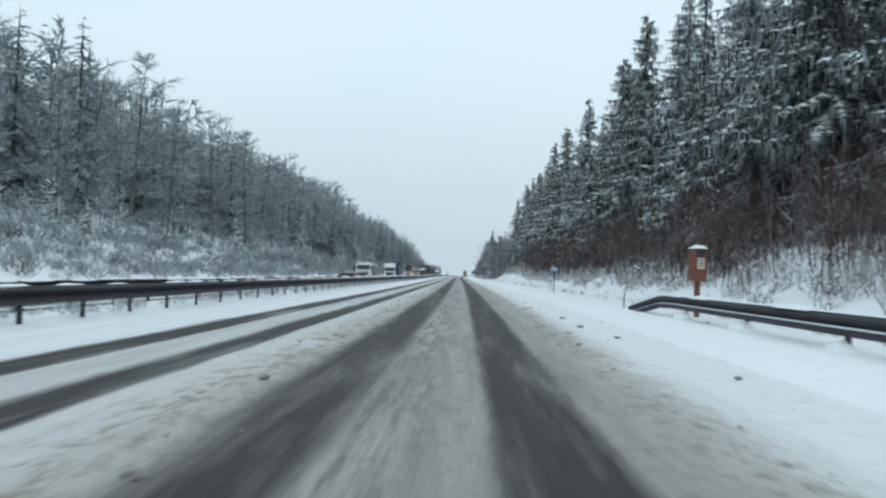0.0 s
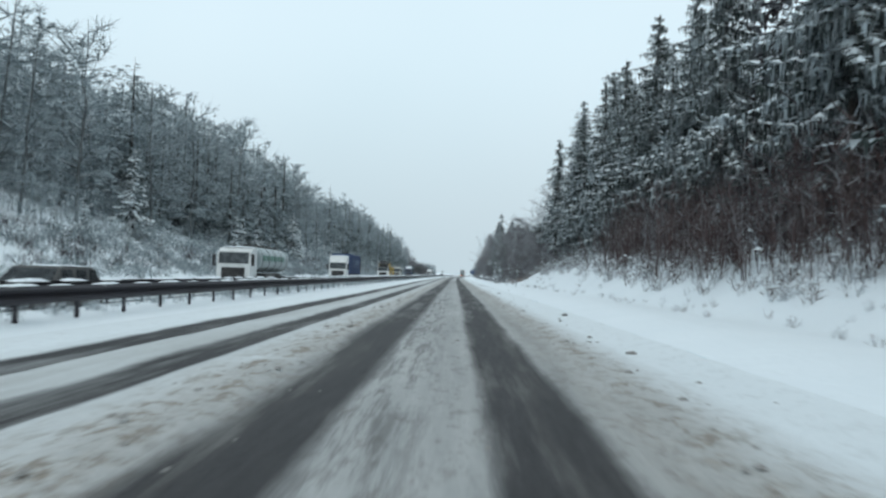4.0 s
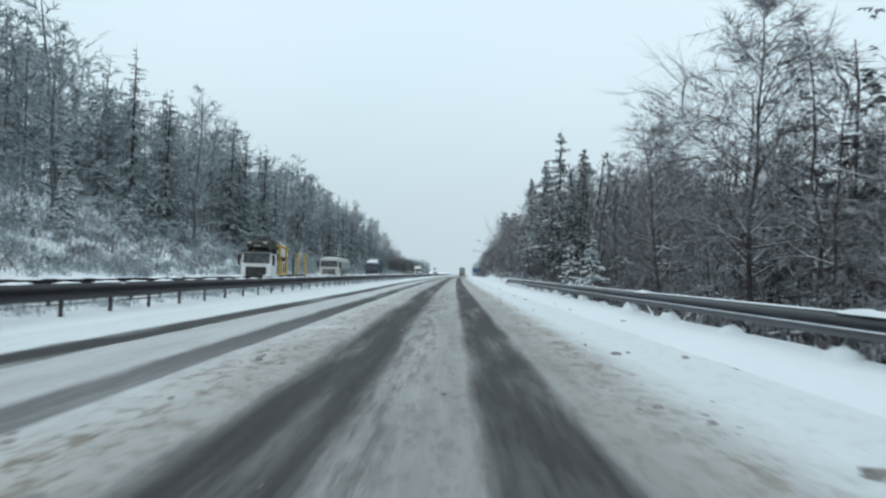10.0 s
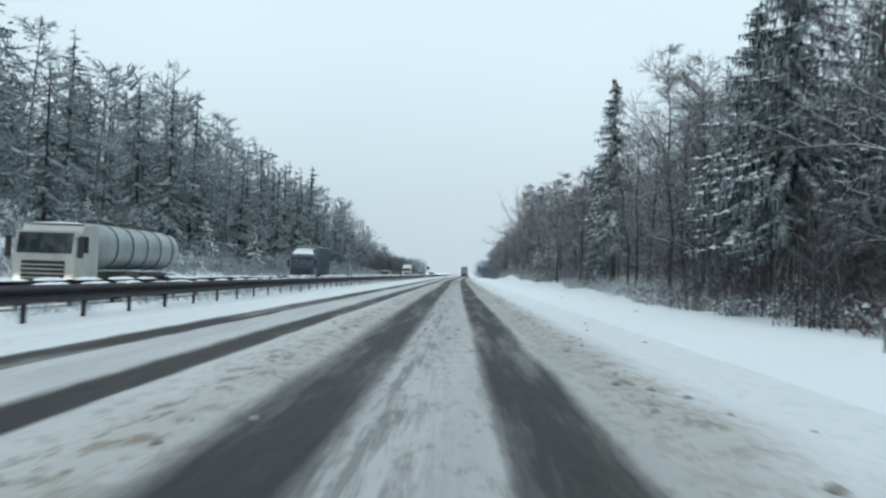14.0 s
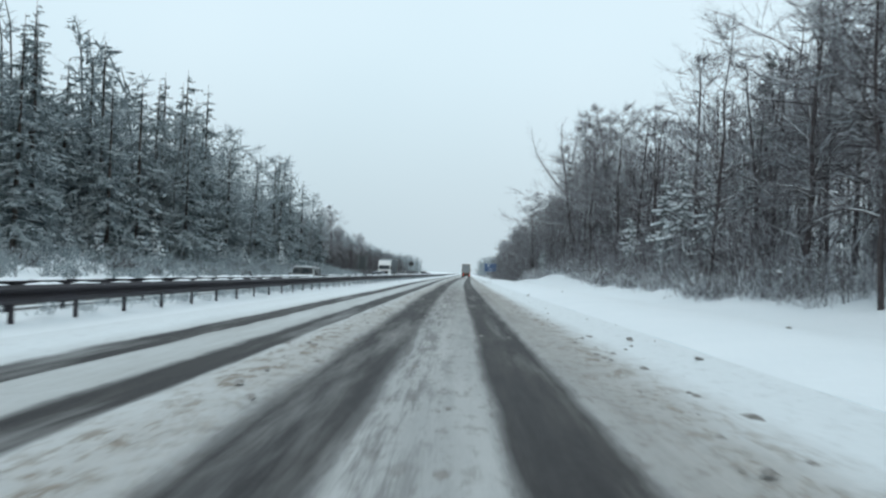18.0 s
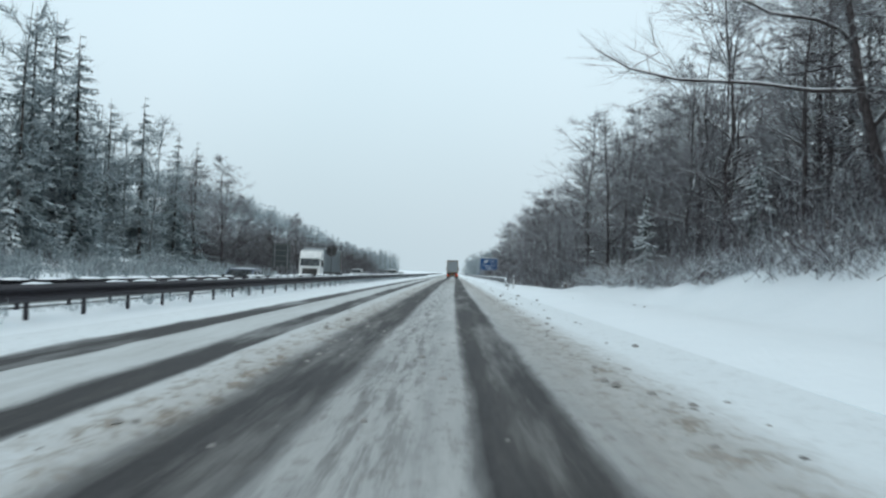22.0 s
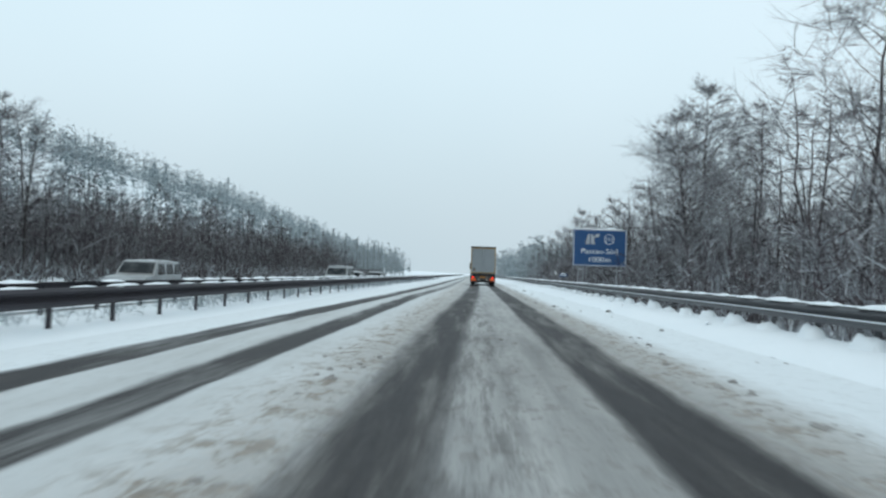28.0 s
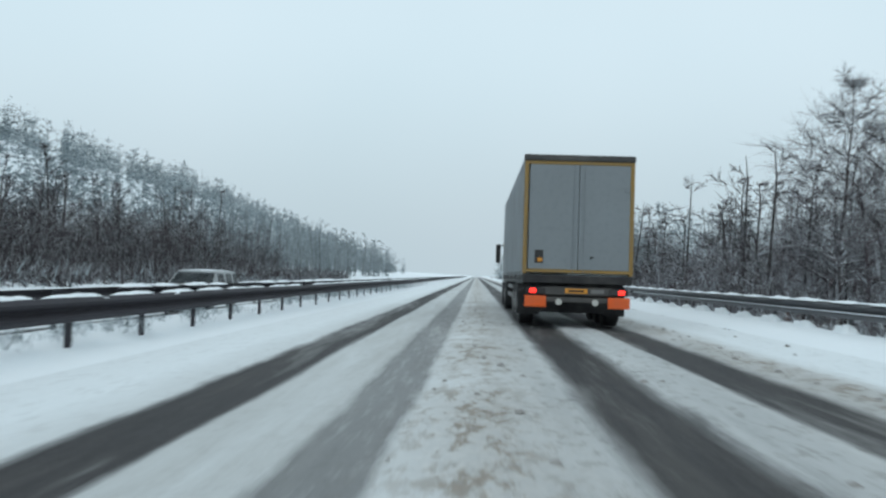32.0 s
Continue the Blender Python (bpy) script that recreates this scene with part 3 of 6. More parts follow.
# ---- woods ----
def spruce_arrays(seed, high, reach, whorls, per, detail=5, snowy=0.6, fans=2, low=0.05):
    """Trunk, needle sprays and snow pads of a spruce, as vertices and faces. fans: sprays on each side of a piece of bough."""
    rng = random.Random(seed)
    lean = Vector((rng.uniform(-0.02, 0.02), rng.uniform(-0.02, 0.02), 1))
    trunk = tube([lean * (high * k / 7) for k in range(8)], [0.012 * high * (1 - k / 7.4) + 0.012 for k in range(8)], 7)
    nv, nf, sv, sf = [], [], [], []
    ragged = [rng.uniform(0.75, 1.2) for _ in range(9)]
    for w in range(whorls):
        f = w / whorls
        level = high * (low + (0.99 - low) * f ** 0.92)
        for b in range(max(3, round(per * (1 - 0.4 * f)))):
            turn = rng.uniform(0, 2 * math.pi)
            long = reach * (1 - f) ** 0.8 * min(1.0, 0.55 + 6 * f) * rng.uniform(0.5, 1.15) * ragged[int(turn * 1.43) % 9] + 0.012 * high
            if rng.random() < 0.07:
                continue
            out = Vector((math.cos(turn), math.sin(turn), 0))
            side = Vector((-out.y, out.x, 0))
            droop = rng.uniform(0.35, 0.95) * (1 - 0.6 * f) - 0.25 * f
            h = level + rng.uniform(-0.85, 0.85) * high / whorls
            curl = rng.uniform(-0.1, 0.1) * long
            spine = []
            for k in range(detail + 1):
                g = k / detail
                spine.append(lean * h + out * (long * g) - Vector((0, 0, long * (droop * g * 1.25 - 0.45 * droop * g**3))) + side * (curl * math.sin(3 * g)))
            laden = rng.random() < snowy
            for k in range(detail):
                p, q = spine[k], spine[k + 1]
                wide = long * (0.36 if fans < 3 else 0.25 if fans < 4 else 0.18 if fans < 5 else 0.135) * (1 - 0.7 * k / detail) * rng.uniform(0.7, 1.3) + 0.0035 * high
                for hand in (-1, 1):
                    for n in range(fans):
                        a, w2 = p.lerp(q, (n + rng.random() * 0.6) / fans), wide * rng.uniform(0.45, 1.25)
                        tip = a + side * (hand * w2) + out * (w2 * rng.uniform(0.3, 0.9)) - Vector((0, 0, w2 * rng.uniform(0.05, 0.75)))
                        far = a + (q - p) * rng.uniform(0.45, 0.8) * (1.6 / fans)
                        i = len(nv)
                        nv += [a, far, tip]
                        nf.append((i, i + 1, i + 2))
                        if laden and rng.random() < (0.85 if snowy >= 1 else 0.5):
                            up = Vector((0, 0, 0.0016 * high + 0.05 * w2))
                            c = (a + far + tip) / 3
                            grow_ = rng.uniform(0.45, 0.9)
                            i = len(sv)
                            sv += [c + (a - c) * grow_ + up, c + (far - c) * grow_ + up, c + (tip - c) * grow_ * 0.8 + up * 0.5]
                            sf.append((i, i + 1, i + 2))
                hang = p.lerp(q, rng.random())
                i = len(nv)
                drop = rng.uniform(0.3, 0.9) * wide + 0.006 * high
                slim = 1.0 if fans < 3 else 0.55
                nv += [hang - out * wide * 0.25 * slim, hang + out * wide * 0.35 * slim, hang + out * 0.1 * wide - Vector((0, 0, drop)) + side * rng.uniform(-0.25, 0.25) * wide]
                nf.append((i, i + 1, i + 2))
                for _ in range(1 if fans == 3 else 4 if fans > 3 else 0):  # hanging branchlets
                    i = len(nv)
                    hang = p.lerp(q, rng.random()) + side * (rng.uniform(-0.5, 0.5) * wide if fans > 3 else 0.0)
                    across = (side * rng.uniform(0.3, 1) + out * rng.uniform(-1, 1)) * wide * 0.2
                    nv += [hang - across, hang + across, hang - Vector((0, 0, drop * rng.uniform(0.8, 1.4) + (0.012 * high if fans > 3 else 0))) + out * rng.uniform(-0.2, 0.3) * wide]
                    nf.append((i, i + 1, i + 2))
                heavy = snowy >= 1
                if laden and rng.random() < (0.74 if heavy else 0.72 if fans > 5 else 0.55):
                    wide2 = wide * (rng.uniform(0.45, 0.9) if heavy else rng.uniform(0.4, 0.85) if fans > 5 else rng.uniform(0.12, 0.42))
                    if fans > 5:  # short clumps
                        p, q = p.lerp(q, rng.uniform(0.0, 0.3)), p.lerp(q, rng.uniform(0.55, 0.8))
                    up = Vector((0, 0, (0.012 * high + 0.05 * long) if heavy else (0.0018 * high + 0.02 * long)))
                    i = len(sv)
                    sunk = Vector((0, 0, (0.5 if heavy else 0.2) * wide2))
                    sv += [p + up, q + up * 0.8, p.lerp(q, 0.3) + side * wide2 - sunk, p.lerp(q, 0.6) - side * wide2 - sunk]
                    sf += [(i, i + 1, i + 2), (i, i + 3, i + 1)]
    return trunk, (nv, nf), (sv, sf)


def blade(verts, faces, a, b, wide, across):
    """A thin twig: a long sliver."""
    i = len(verts)
    verts += [a - across * wide, a + across * wide, b]
    faces.append((i, i + 1, i + 2))


def broadleaf_arrays(seed, high, limbs, subs, sprays, spread_=0.42, stems=1, sides=(6, 3), twig=0.009, low=0.2):
    """Trunk with limbs, and the fine twigs, of a bare tree. sides: of trunk and limbs; boughs and twigs are slivers."""
    rng = random.Random(seed)
    tv, tf, wv, wf = [], [], [], []

    def grow(points, radii, n):
        v, f = tube(points, radii, n, False)
        k = len(tv)
        tv.extend(v)
        tf.extend(tuple(i + k for i in face) for face in f)

    def any_way():
        return Vector((rng.gauss(0, 1), rng.gauss(0, 1), rng.gauss(0, 1)))

    for stem in range(stems):
        foot = Vector((rng.uniform(-0.5, 0.5), rng.uniform(-0.5, 0.5), 0)) if stems > 1 else Vector()
        bend = Vector((rng.uniform(-0.08, 0.08), rng.uniform(-0.08, 0.08), 0)) * (1.6 if stems > 1 else 1)
        tall = high * (1 if stem == 0 else rng.uniform(0.7, 0.95))
        spine = [foot - Vector((0, 0, 0.3))] + [foot + Vector((0, 0, tall * k / 7)) + bend * tall * (k / 7) ** 1.5 + Vector((rng.uniform(-1, 1), rng.uniform(-1, 1), 0)) * 0.011 * tall for k in range(1, 8)]
        keep = spine if sides[0] > 4 else spine[::3] + spine[-1:]
        grow(keep, [0.0085 * tall * (1 - k / (len(keep) - 0.6)) + 0.008 for k in range(len(keep))], sides[0])
        for n in range(limbs // stems):
            f = rng.uniform(0.12, 0.42) if sides[0] > 4 and n < 5 else rng.uniform(low, 0.99)
            k = min(int(f * 7), 6)
            root = spine[k].lerp(spine[k + 1], f * 7 - k)
            turn, rise = rng.uniform(0, 2 * math.pi), (rng.uniform(0.05, 0.45) if sides[0] > 4 and n < 5 else rng.uniform(0.3, 0.85) + 0.25 * f)
            way = Vector((math.cos(turn) * math.cos(rise), math.sin(turn) * math.cos(rise), math.sin(rise)))
            full = min(1.0, max(f - low + 0.12, 0.2) * 3.0) * (1.05 - 0.95 * f ** 2)
            long = tall * spread_ * full * rng.uniform(0.5, 1.15)
            m = 4 if sides[0] > 4 else 2
            sag = rng.uniform(-0.28, 0.12)
            ribs = [root]
            for q in range(1, m + 1):
                g = q / m
                ribs.append(root + way * (long * g) + Vector((0, 0, long * sag * g * g)) + any_way() * 0.055 * long * g)
            thick = 0.0034 * tall * (1.15 - f) + 0.007
            if sides[0] > 4 and n < 5:  # long low limbs that carry snow
                thick *= 1.5
            grow(ribs, [thick * (1 - 0.85 * q / m) for q in range(m + 1)], sides[1])
            for s in range(subs):
                g = rng.uniform(0.15, 1.0)
                j = min(int(g * m), m - 1)
                bud = ribs[j].lerp(ribs[j + 1], g * m - j)
                dirn = (way * 0.85 + Vector((rng.gauss(0, 0.8), rng.gauss(0, 0.8), rng.gauss(-0.05, 0.4)))).normalized()
                short = long * rng.uniform(0.2, 0.5) * (1.15 - 0.5 * g) + 0.02 * tall
                mid = bud + dirn * short * 0.55 + any_way() * 0.05 * short
                end = bud + dirn * short + Vector((0, 0, rng.uniform(-0.2, 0.1) * short))
                flat = dirn.cross(any_way()).normalized()
                i = len(wv)
                if sides[0] < 5:
                    blade(wv, wf, bud, end, twig * 1.6, flat)
                else:
                    wv += [bud - flat * twig * 2.2, bud + flat * twig * 2.2, mid - flat * twig * 1.6, mid + flat * twig * 1.6, end]
                    wf += [(i, i + 1, i + 3), (i, i + 3, i + 2), (i + 2, i + 3, i + 4)]
                for w in range(sprays):
                    h = rng.uniform(0.1, 1.0)
                    start = bud.lerp(mid, h / 0.55) if h < 0.55 else mid.lerp(end, (h - 0.55) / 0.45)
                    d2 = (dirn + Vector((rng.gauss(0, 0.5), rng.gauss(0, 0.5), rng.gauss(-0.05, 0.38)))).normalized()
                    blade(wv, wf, start, start + d2 * short * rng.uniform(0.35, 0.95), twig, d2.cross(any_way()).normalized())
    return (tv, tf), (wv, wf)


def spruce(seed, high, reach, whorls, per, snowy, label, detail=4, fans=2, m=None, green=NEEDLES, white=TREE_SNOW, low=0.05):
    trunk, needles, pads = spruce_arrays(seed, high, reach, whorls, per, detail, snowy, fans, low)
    tree = thing("spruce", label, "conifer tree", "spruces along the motorway", m=m)
    part("trunk", mesh_of("trunk", *trunk, BARK, soft=True), BARK, tree)
    crown = part("crown", mesh_of("crown", *needles, green), green, tree)
    tagged(part("snow", mesh_of("bough_snow", *pads, white), white, crown, "snow lying on the boughs"), kind="stuff")
    return tree


def broadleaf(seed, high, limbs, subs, sprays, label, spread_=0.42, stems=1, m=None, twigs_of=TWIGS, twig=0.0085, bark=GREY_BARK):
    wood, twigs = broadleaf_arrays(seed, high, limbs, subs, sprays, spread_, stems, twig=twig)
    tree = thing("bare_tree", label, "deciduous tree", "bare trees along the motorway", m=m)
    part("trunk", mesh_of("trunk", *wood, bark, soft=True), bark, tree)
    part("crown", mesh_of("crown", *twigs, twigs_of), twigs_of, tree)
    return tree


def stand(model, u, y, high, own, rng, sink=0.15):
    """A copy of a model tree, brought to its height, on the ground."""
    k = high / own
    model.scale = (k * rng.uniform(0.9, 1.15),) * 2 + (k,)
    made = copy_thing(model, at(u, y, terrain(u, y) - sink, rng.uniform(0, 360)))
    return made


# models to copy from; they are taken away at the end
SPRUCES = [(spruce(10 + k, 18, 3.3 + 0.45 * (k % 3), 30, 8, (0.55, 0.75, 0.4, 0.65)[k % 4], lab, 4, 4), 18) for k, lab in enumerate((
    "tall dark spruce with snow on drooping boughs", "slender snow-laden spruce at the forest edge", "dense dark green spruce lightly dusted with snow", "tall spruce with heavy snow on its boughs"))]
FINE = [(spruce(20 + k, 18, 3.4 + 0.35 * k, 36, 9, (0.93, 0.98, 0.88)[k], lab, 6, 6, low=(0.26, 0.18, 0.3)[k]), 18) for k, lab in enumerate((
    "tall ragged spruce with snow along drooping boughs", "tall spruce mottled with fresh snow", "broad dark spruce at the forest edge"))]
FIRS = [(spruce(30 + k, 8, 1.9 + 0.2 * k, 17, 8, 1.0, lab, 5, 4), 8) for k, lab in enumerate(("young fir thickly covered in snow", "small spruce bent under heavy snow", "young spruce white with fresh snow"))]
SMALL_FIRS = [(spruce(40 + k, 8, 2.0 + 0.2 * k, 12, 7, 1.0, lab, 3, 2), 8) for k, lab in enumerate(("small fir white with fresh snow", "young spruce with snow-laden boughs"))]
BARE = [(broadleaf(50 + k, 15, 40, 11, 13, lab, 0.36 + 0.04 * (k % 3), 1 + (k == 3), twig=0.0068), 15) for k, lab in enumerate((
    "tall bare tree with frosted twigs", "slim bare alder with rimed branches", "bare deciduous tree with fine dark twigs", "two-stemmed bare tree dusted with snow", "bare birch with snow along its limbs"))]
BARE.append((broadleaf(57, 15, 62, 12, 15, "round-crowned alder with dense fine twigs and snowy limbs", 0.46, 1, twig=0.0072), 15))
# the opposite slope: rimed trees, paled further to carry distance haze in their colours
HAZY_SPRUCES = [(spruce(60 + k, 16, 3.1 + 0.4 * k, 23, 7, (0.8, 0.95, 0.7)[k], lab, 4, 3, green=HAZY_NEEDLES, white=FAR_SNOW), 16) for k, lab in enumerate((
    "grey-green rimed spruce in haze-pale colours", "spruce whitened by rime, snow and painted haze", "slender rimed spruce paled with painted haze"))]
HAZY_BARE = [(broadleaf(70 + k, 14, 26, 10, 9, lab, 0.34 + 0.04 * k, 1, twigs_of=FAR_WOOD, twig=0.019, bark=HAZY_BARK), 14) for k, lab in enumerate((
    "leafless tree greyed by rime and painted haze", "round-crowned frosted bare tree in haze-pale grey", "slim rimed bare tree in haze-pale grey on the slope"))]

rng = random.Random(5)
taken = []


def free(u, y, gap):
    if any((u - a) ** 2 + (y - b) ** 2 < gap * gap for a, b in taken):
        return False
    taken.append((u, y))
    return True


MODELS = {"s": SPRUCES, "f": FIRS, "b": BARE}


def choose(*trees):
    """Trees that can be told apart: kind, across, along, height, which model."""
    for kind, u, y, high, which in trees:
        model, own = MODELS[kind][which % len(MODELS[kind])]
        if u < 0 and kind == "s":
            # opposite side: the haze-paled models
            model, own = HAZY_SPRUCES[which % 3]
        elif kind == "s":
            model, own = FINE[which % 3]
        taken.append((u, y))
        if u > 0 and (kind == "f" or (kind == "s" and y > 320)):  # conifers at the wood's edge stand clear of the trees before them
            taken.extend([(u - 1.2, y - 2), (u - 2.4, y - 4), (u - 3.2, y - 6.5), (u - 0.3, y - 3.5)])
        stand(model, u, y, high, own, rng)


# beside the start
choose(("s", 15.8, 80, 19.5, 0), ("s", 13.7, 134, 17, 3), ("s", 14.0, 51, 17, 1), ("s", 14.2, 40, 17, 2), ("s", 13.6, 62, 19, 3),
       ("s", 13.3, 70, 18, 0), ("s", 14, 92, 19, 1), ("s", 13.5, 104, 18, 2), ("s", 13.0, 116, 18, 3), ("s", 13.8, 125, 16, 0),
       ("s", 13.6, 143, 16, 0), ("s", 14.0, 152, 17, 2), ("s", 12.8, 158, 16, 1), ("s", 11.7, 172, 15, 3), ("s", 13.5, 165, 16, 0))
choose(("s", 14.6, 33, 17, 2), ("s", 14.5, 24, 18, 1), ("s", 13, 15, 17, 0))
# past the drop on the right
choose(("b", 12.3, 181.5, 14, 4), ("b", 12.4, 187, 14.5, 2), ("b", 10.8, 221.2, 13.2, 5), ("b", 11.5, 216, 11, 3), ("b", 12, 206, 10.5, 1),
       ("b", 10.5, 232, 11.5, 2), ("b", 12.5, 240, 12, 4), ("f", 8.6, 252, 6.0, 1), ("f", 9.3, 246.5, 6.5, 2),
       ("s", 10.8, 292, 15.5, 1), ("s", 13.5, 288, 14, 3), ("s", 13.6, 280, 15, 0), ("s", 12.4, 299.5, 13, 2))
choose(("b", 12.6, 307, 12.5, 1), ("s", 13.2, 334.7, 18, 3), ("b", 13.4, 314, 13, 0), ("b", 13.9, 325, 13, 2), ("b", 14.6, 304, 12.5, 4), ("b", 11.8, 320, 11, 3))
# the long brushy bank
choose(("b", 12.0, 345, 11, 1), ("b", 12.5, 352, 12, 3), ("b", 11.5, 360, 12, 0), ("b", 12.8, 368, 13, 4), ("b", 12.0, 377, 13, 2),
       ("f", 14.0, 390, 8, 0), ("f", 13.0, 401, 5, 1), ("f", 14.6, 396, 7.5, 2), ("b", 13.8, 411, 14.5, 1), ("b", 12.8, 420, 16, 0),
       ("b", 14.4, 441, 14, 4), ("b", 15.6, 437, 15, 2), ("b", 13.4, 426.5, 16, 1), ("b", 13.8, 450, 13, 3), ("b", 15.4, 428, 16, 0))
choose(("f", 11.9, 458.3, 5.2, 0), ("f", 14.0, 446, 5.4, 2), ("f", 14.1, 384.5, 6.6, 1), ("b", 14.4, 462, 12.5, 2), ("b", 13.0, 471, 13.5, 4),
       ("b", 15.0, 452, 17.5, 1), ("b", 17.0, 462, 18.0, 3), ("b", 16.8, 443, 18.0, 0), ("b", 14.2, 248, 15.5, 2), ("b", 11.5, 478, 15, 1), ("b", 12.5, 486, 14, 3), ("b", 10.4, 498, 12, 0), ("b", 12.0, 506, 13, 2))


def leaning_tree(u, y):
    """A leaning bare tree whose long level limbs reach out over the verge, snow lying along them."""
    rng_ = random.Random(88)
    tree = thing("bare_tree", "leaning bare tree with long snow-laden limbs over the verge", "deciduous tree", "bare trees along the motorway", m=at(u, y, 0))
    stem = [(1.9, 0, 0.8), (1.6, 0.1, 2.2), (0.7, 0, 4.6), (0, 0, 7.2), (-0.2, 0, 8.6), (-0.5, 0.1, 10.7), (-0.7, 0.1, 13.1), (-1.2, 0.2, 15.8), (-1.3, 0.2, 19)]
    arms = [[(0, 0, 7.2), (-1.4, 0.2, 7.2), (-3.0, 0.3, 7.4), (-5.5, 0.5, 7.5), (-7.0, 0.5, 7.8), (-8.1, 0.5, 8.4)],
            [(-0.2, 0, 8.6), (-0.7, 0, 9.1), (-1.5, -0.2, 9.3), (-3.0, -0.4, 9.4), (-5.0, -0.6, 10.3), (-6.7, -0.6, 11.3)],
            [(-0.5, 0.1, 10.7), (-1.8, 0.3, 12.2), (-3.0, 0.5, 13.8), (-4.2, 0.6, 15.8), (-4.8, 0.6, 18.0)],
            [(-0.7, 0.1, 13.1), (0, 0, 14.2), (0.3, 0.2, 15.8), (0.5, 0.3, 18)],
            [(-0.5, 0.1, 10.2), (1.0, -0.6, 11.6), (2.2, -1.2, 12.2), (3.6, -1.6, 12.0)],
            [(0.3, 0, 6.0), (1.8, -0.8, 8.0), (3.4, -1.2, 8.6), (5.0, -1.4, 8.0)]]
    tv, tf, wv, wf = [], [], [], []

    def limb(points, radii, sides):
        v, f = tube(points, radii, sides, False)
        k = len(tv)
        tv.extend(v)
        tf.extend(tuple(i + k for i in face) for face in f)

    limb(stem, [0.2 - 0.021 * k for k in range(len(stem))], 8)
    for arm in arms + [stem[5:]]:
        if arm is not stem[5:]:
            limb(arm, [0.085 * (1 - 0.8 * k / (len(arm) - 1)) for k in range(len(arm))], 6)
        for _ in range(46):
            j = rng_.randrange(len(arm) - 1)
            a = Vector(arm[j]).lerp(Vector(arm[j + 1]), rng_.random())
            d = (Vector(arm[j + 1]) - Vector(arm[j])).normalized() * 0.8 + Vector((rng_.gauss(0, 0.6), rng_.gauss(0, 0.6), rng_.gauss(0.12, 0.45)))
            long = rng_.uniform(0.5, 1.9)
            b = a + d.normalized() * long
            blade(wv, wf, a, b, 0.014, d.cross(Vector((rng_.gauss(0, 1), rng_.gauss(0, 1), rng_.gauss(0, 1)))).normalized())
            for _ in range(7):
                p = a.lerp(b, rng_.random())
                e = d.normalized() + Vector((rng_.gauss(0, 0.6), rng_.gauss(0, 0.6), rng_.gauss(0, 0.4)))
                blade(wv, wf, p, p + e.normalized() * long * rng_.uniform(0.25, 0.6), 0.0065, e.cross(Vector((rng_.gauss(0, 1), rng_.gauss(0, 1), rng_.gauss(0, 1)))).normalized())
    part("trunk", mesh_of("trunk", tv, tf, GREY_BARK, soft=True), GREY_BARK, tree)
    part("crown", mesh_of("crown", wv, wf, TWIGS), TWIGS, tree)
    taken.extend([(u + k, y + j) for k in (-2, 0, 2) for j in (-4, -1, 2)])


leaning_tree(12.5, 433.5)
# behind the sign
choose(("b", 13.4, 561, 14.5, 5), ("b", 15.5, 549, 13, 3), ("b", 13.5, 540, 15, 2), ("b", 16, 558, 13, 1), ("b", 11.4, 606, 10.2, 5),
       ("b", 13.4, 609, 8, 2), ("b", 12.4, 572, 9, 1), ("b", 13.5, 580, 10, 3), ("f", 18, 636, 9, 0))
# the far side
choose(("f", -30.4, 256, 6.5, 0), ("f", -27.8, 262, 4.5, 1), ("s", -28.6, 196, 14, 3), ("s", -28.5, 186, 12.5, 1), ("s", -30.5, 206, 15.5, 1), ("s", -29.5, 210.5, 14.5, 2),
       ("s", -27.5, 176, 12, 1), ("f", -27, 212, 8, 2), ("f", -28.5, 224, 7, 0), ("f", -29, 150, 8, 1), ("s", -30, 428, 18, 1),
       ("s", -30.5, 475, 18, 0), ("s", -30, 488, 16, 3), ("s", -29, 438, 15, 3), ("s", -28.6, 450, 15, 1), ("s", -28, 462, 14, 3))
choose(("s", -28.6, 500, 14, 0), ("b", -27.3, 507, 13.5, 4), ("b", -27, 496, 12, 2), ("b", -28, 520, 9, 0), ("s", -27, 400, 14, 1),
       ("s", -28, 408, 16, 3), ("s", -26.5, 416, 13, 1), ("s", -27.5, 388, 15, 3), ("s", -27, 376, 13, 1), ("b", -28, 556, 10.5, 0),
       ("b", -29, 561, 11, 2), ("b", -27.5, 551, 9.5, 4))

# share of spruce, by stretch: right side, left side
RIGHT_MIX = ((-40, 0.97), (150, 0.97), (175, 0.75), (195, 0.12), (255, 0.2), (276, 0.85), (298, 0.7), (306, 0.12), (400, 0.06), (480, 0.03), (900, 0.04))
LEFT_MIX = ((-40, 0.45), (80, 0.5), (160, 0.6), (230, 0.35), (330, 0.5), (400, 0.75), (480, 0.65), (520, 0.15), (900, 0.1))
LEFT_TOP = ((-40, 14.5), (120, 15.5), (200, 17.0), (255, 17.5), (300, 15.5), (335, 16.0), (370, 19.5), (420, 20.0), (470, 17.5), (510, 11.0), (540, 8.5), (565, 7.2), (900, 6.5))
RIGHT_TOP = ((-40, 18.0), (170, 16.5), (190, 11.0), (260, 11.0), (280, 16.0), (300, 13.5), (335, 13.5), (350, 13.0), (400, 14.0), (430, 12.5), (470, 12.5), (500, 11.5), (560, 11.0), (590, 8.5), (900, 8.5))


def pick(y, mix, r):
    return "s" if r.random() < stage(y, *mix) else "b"


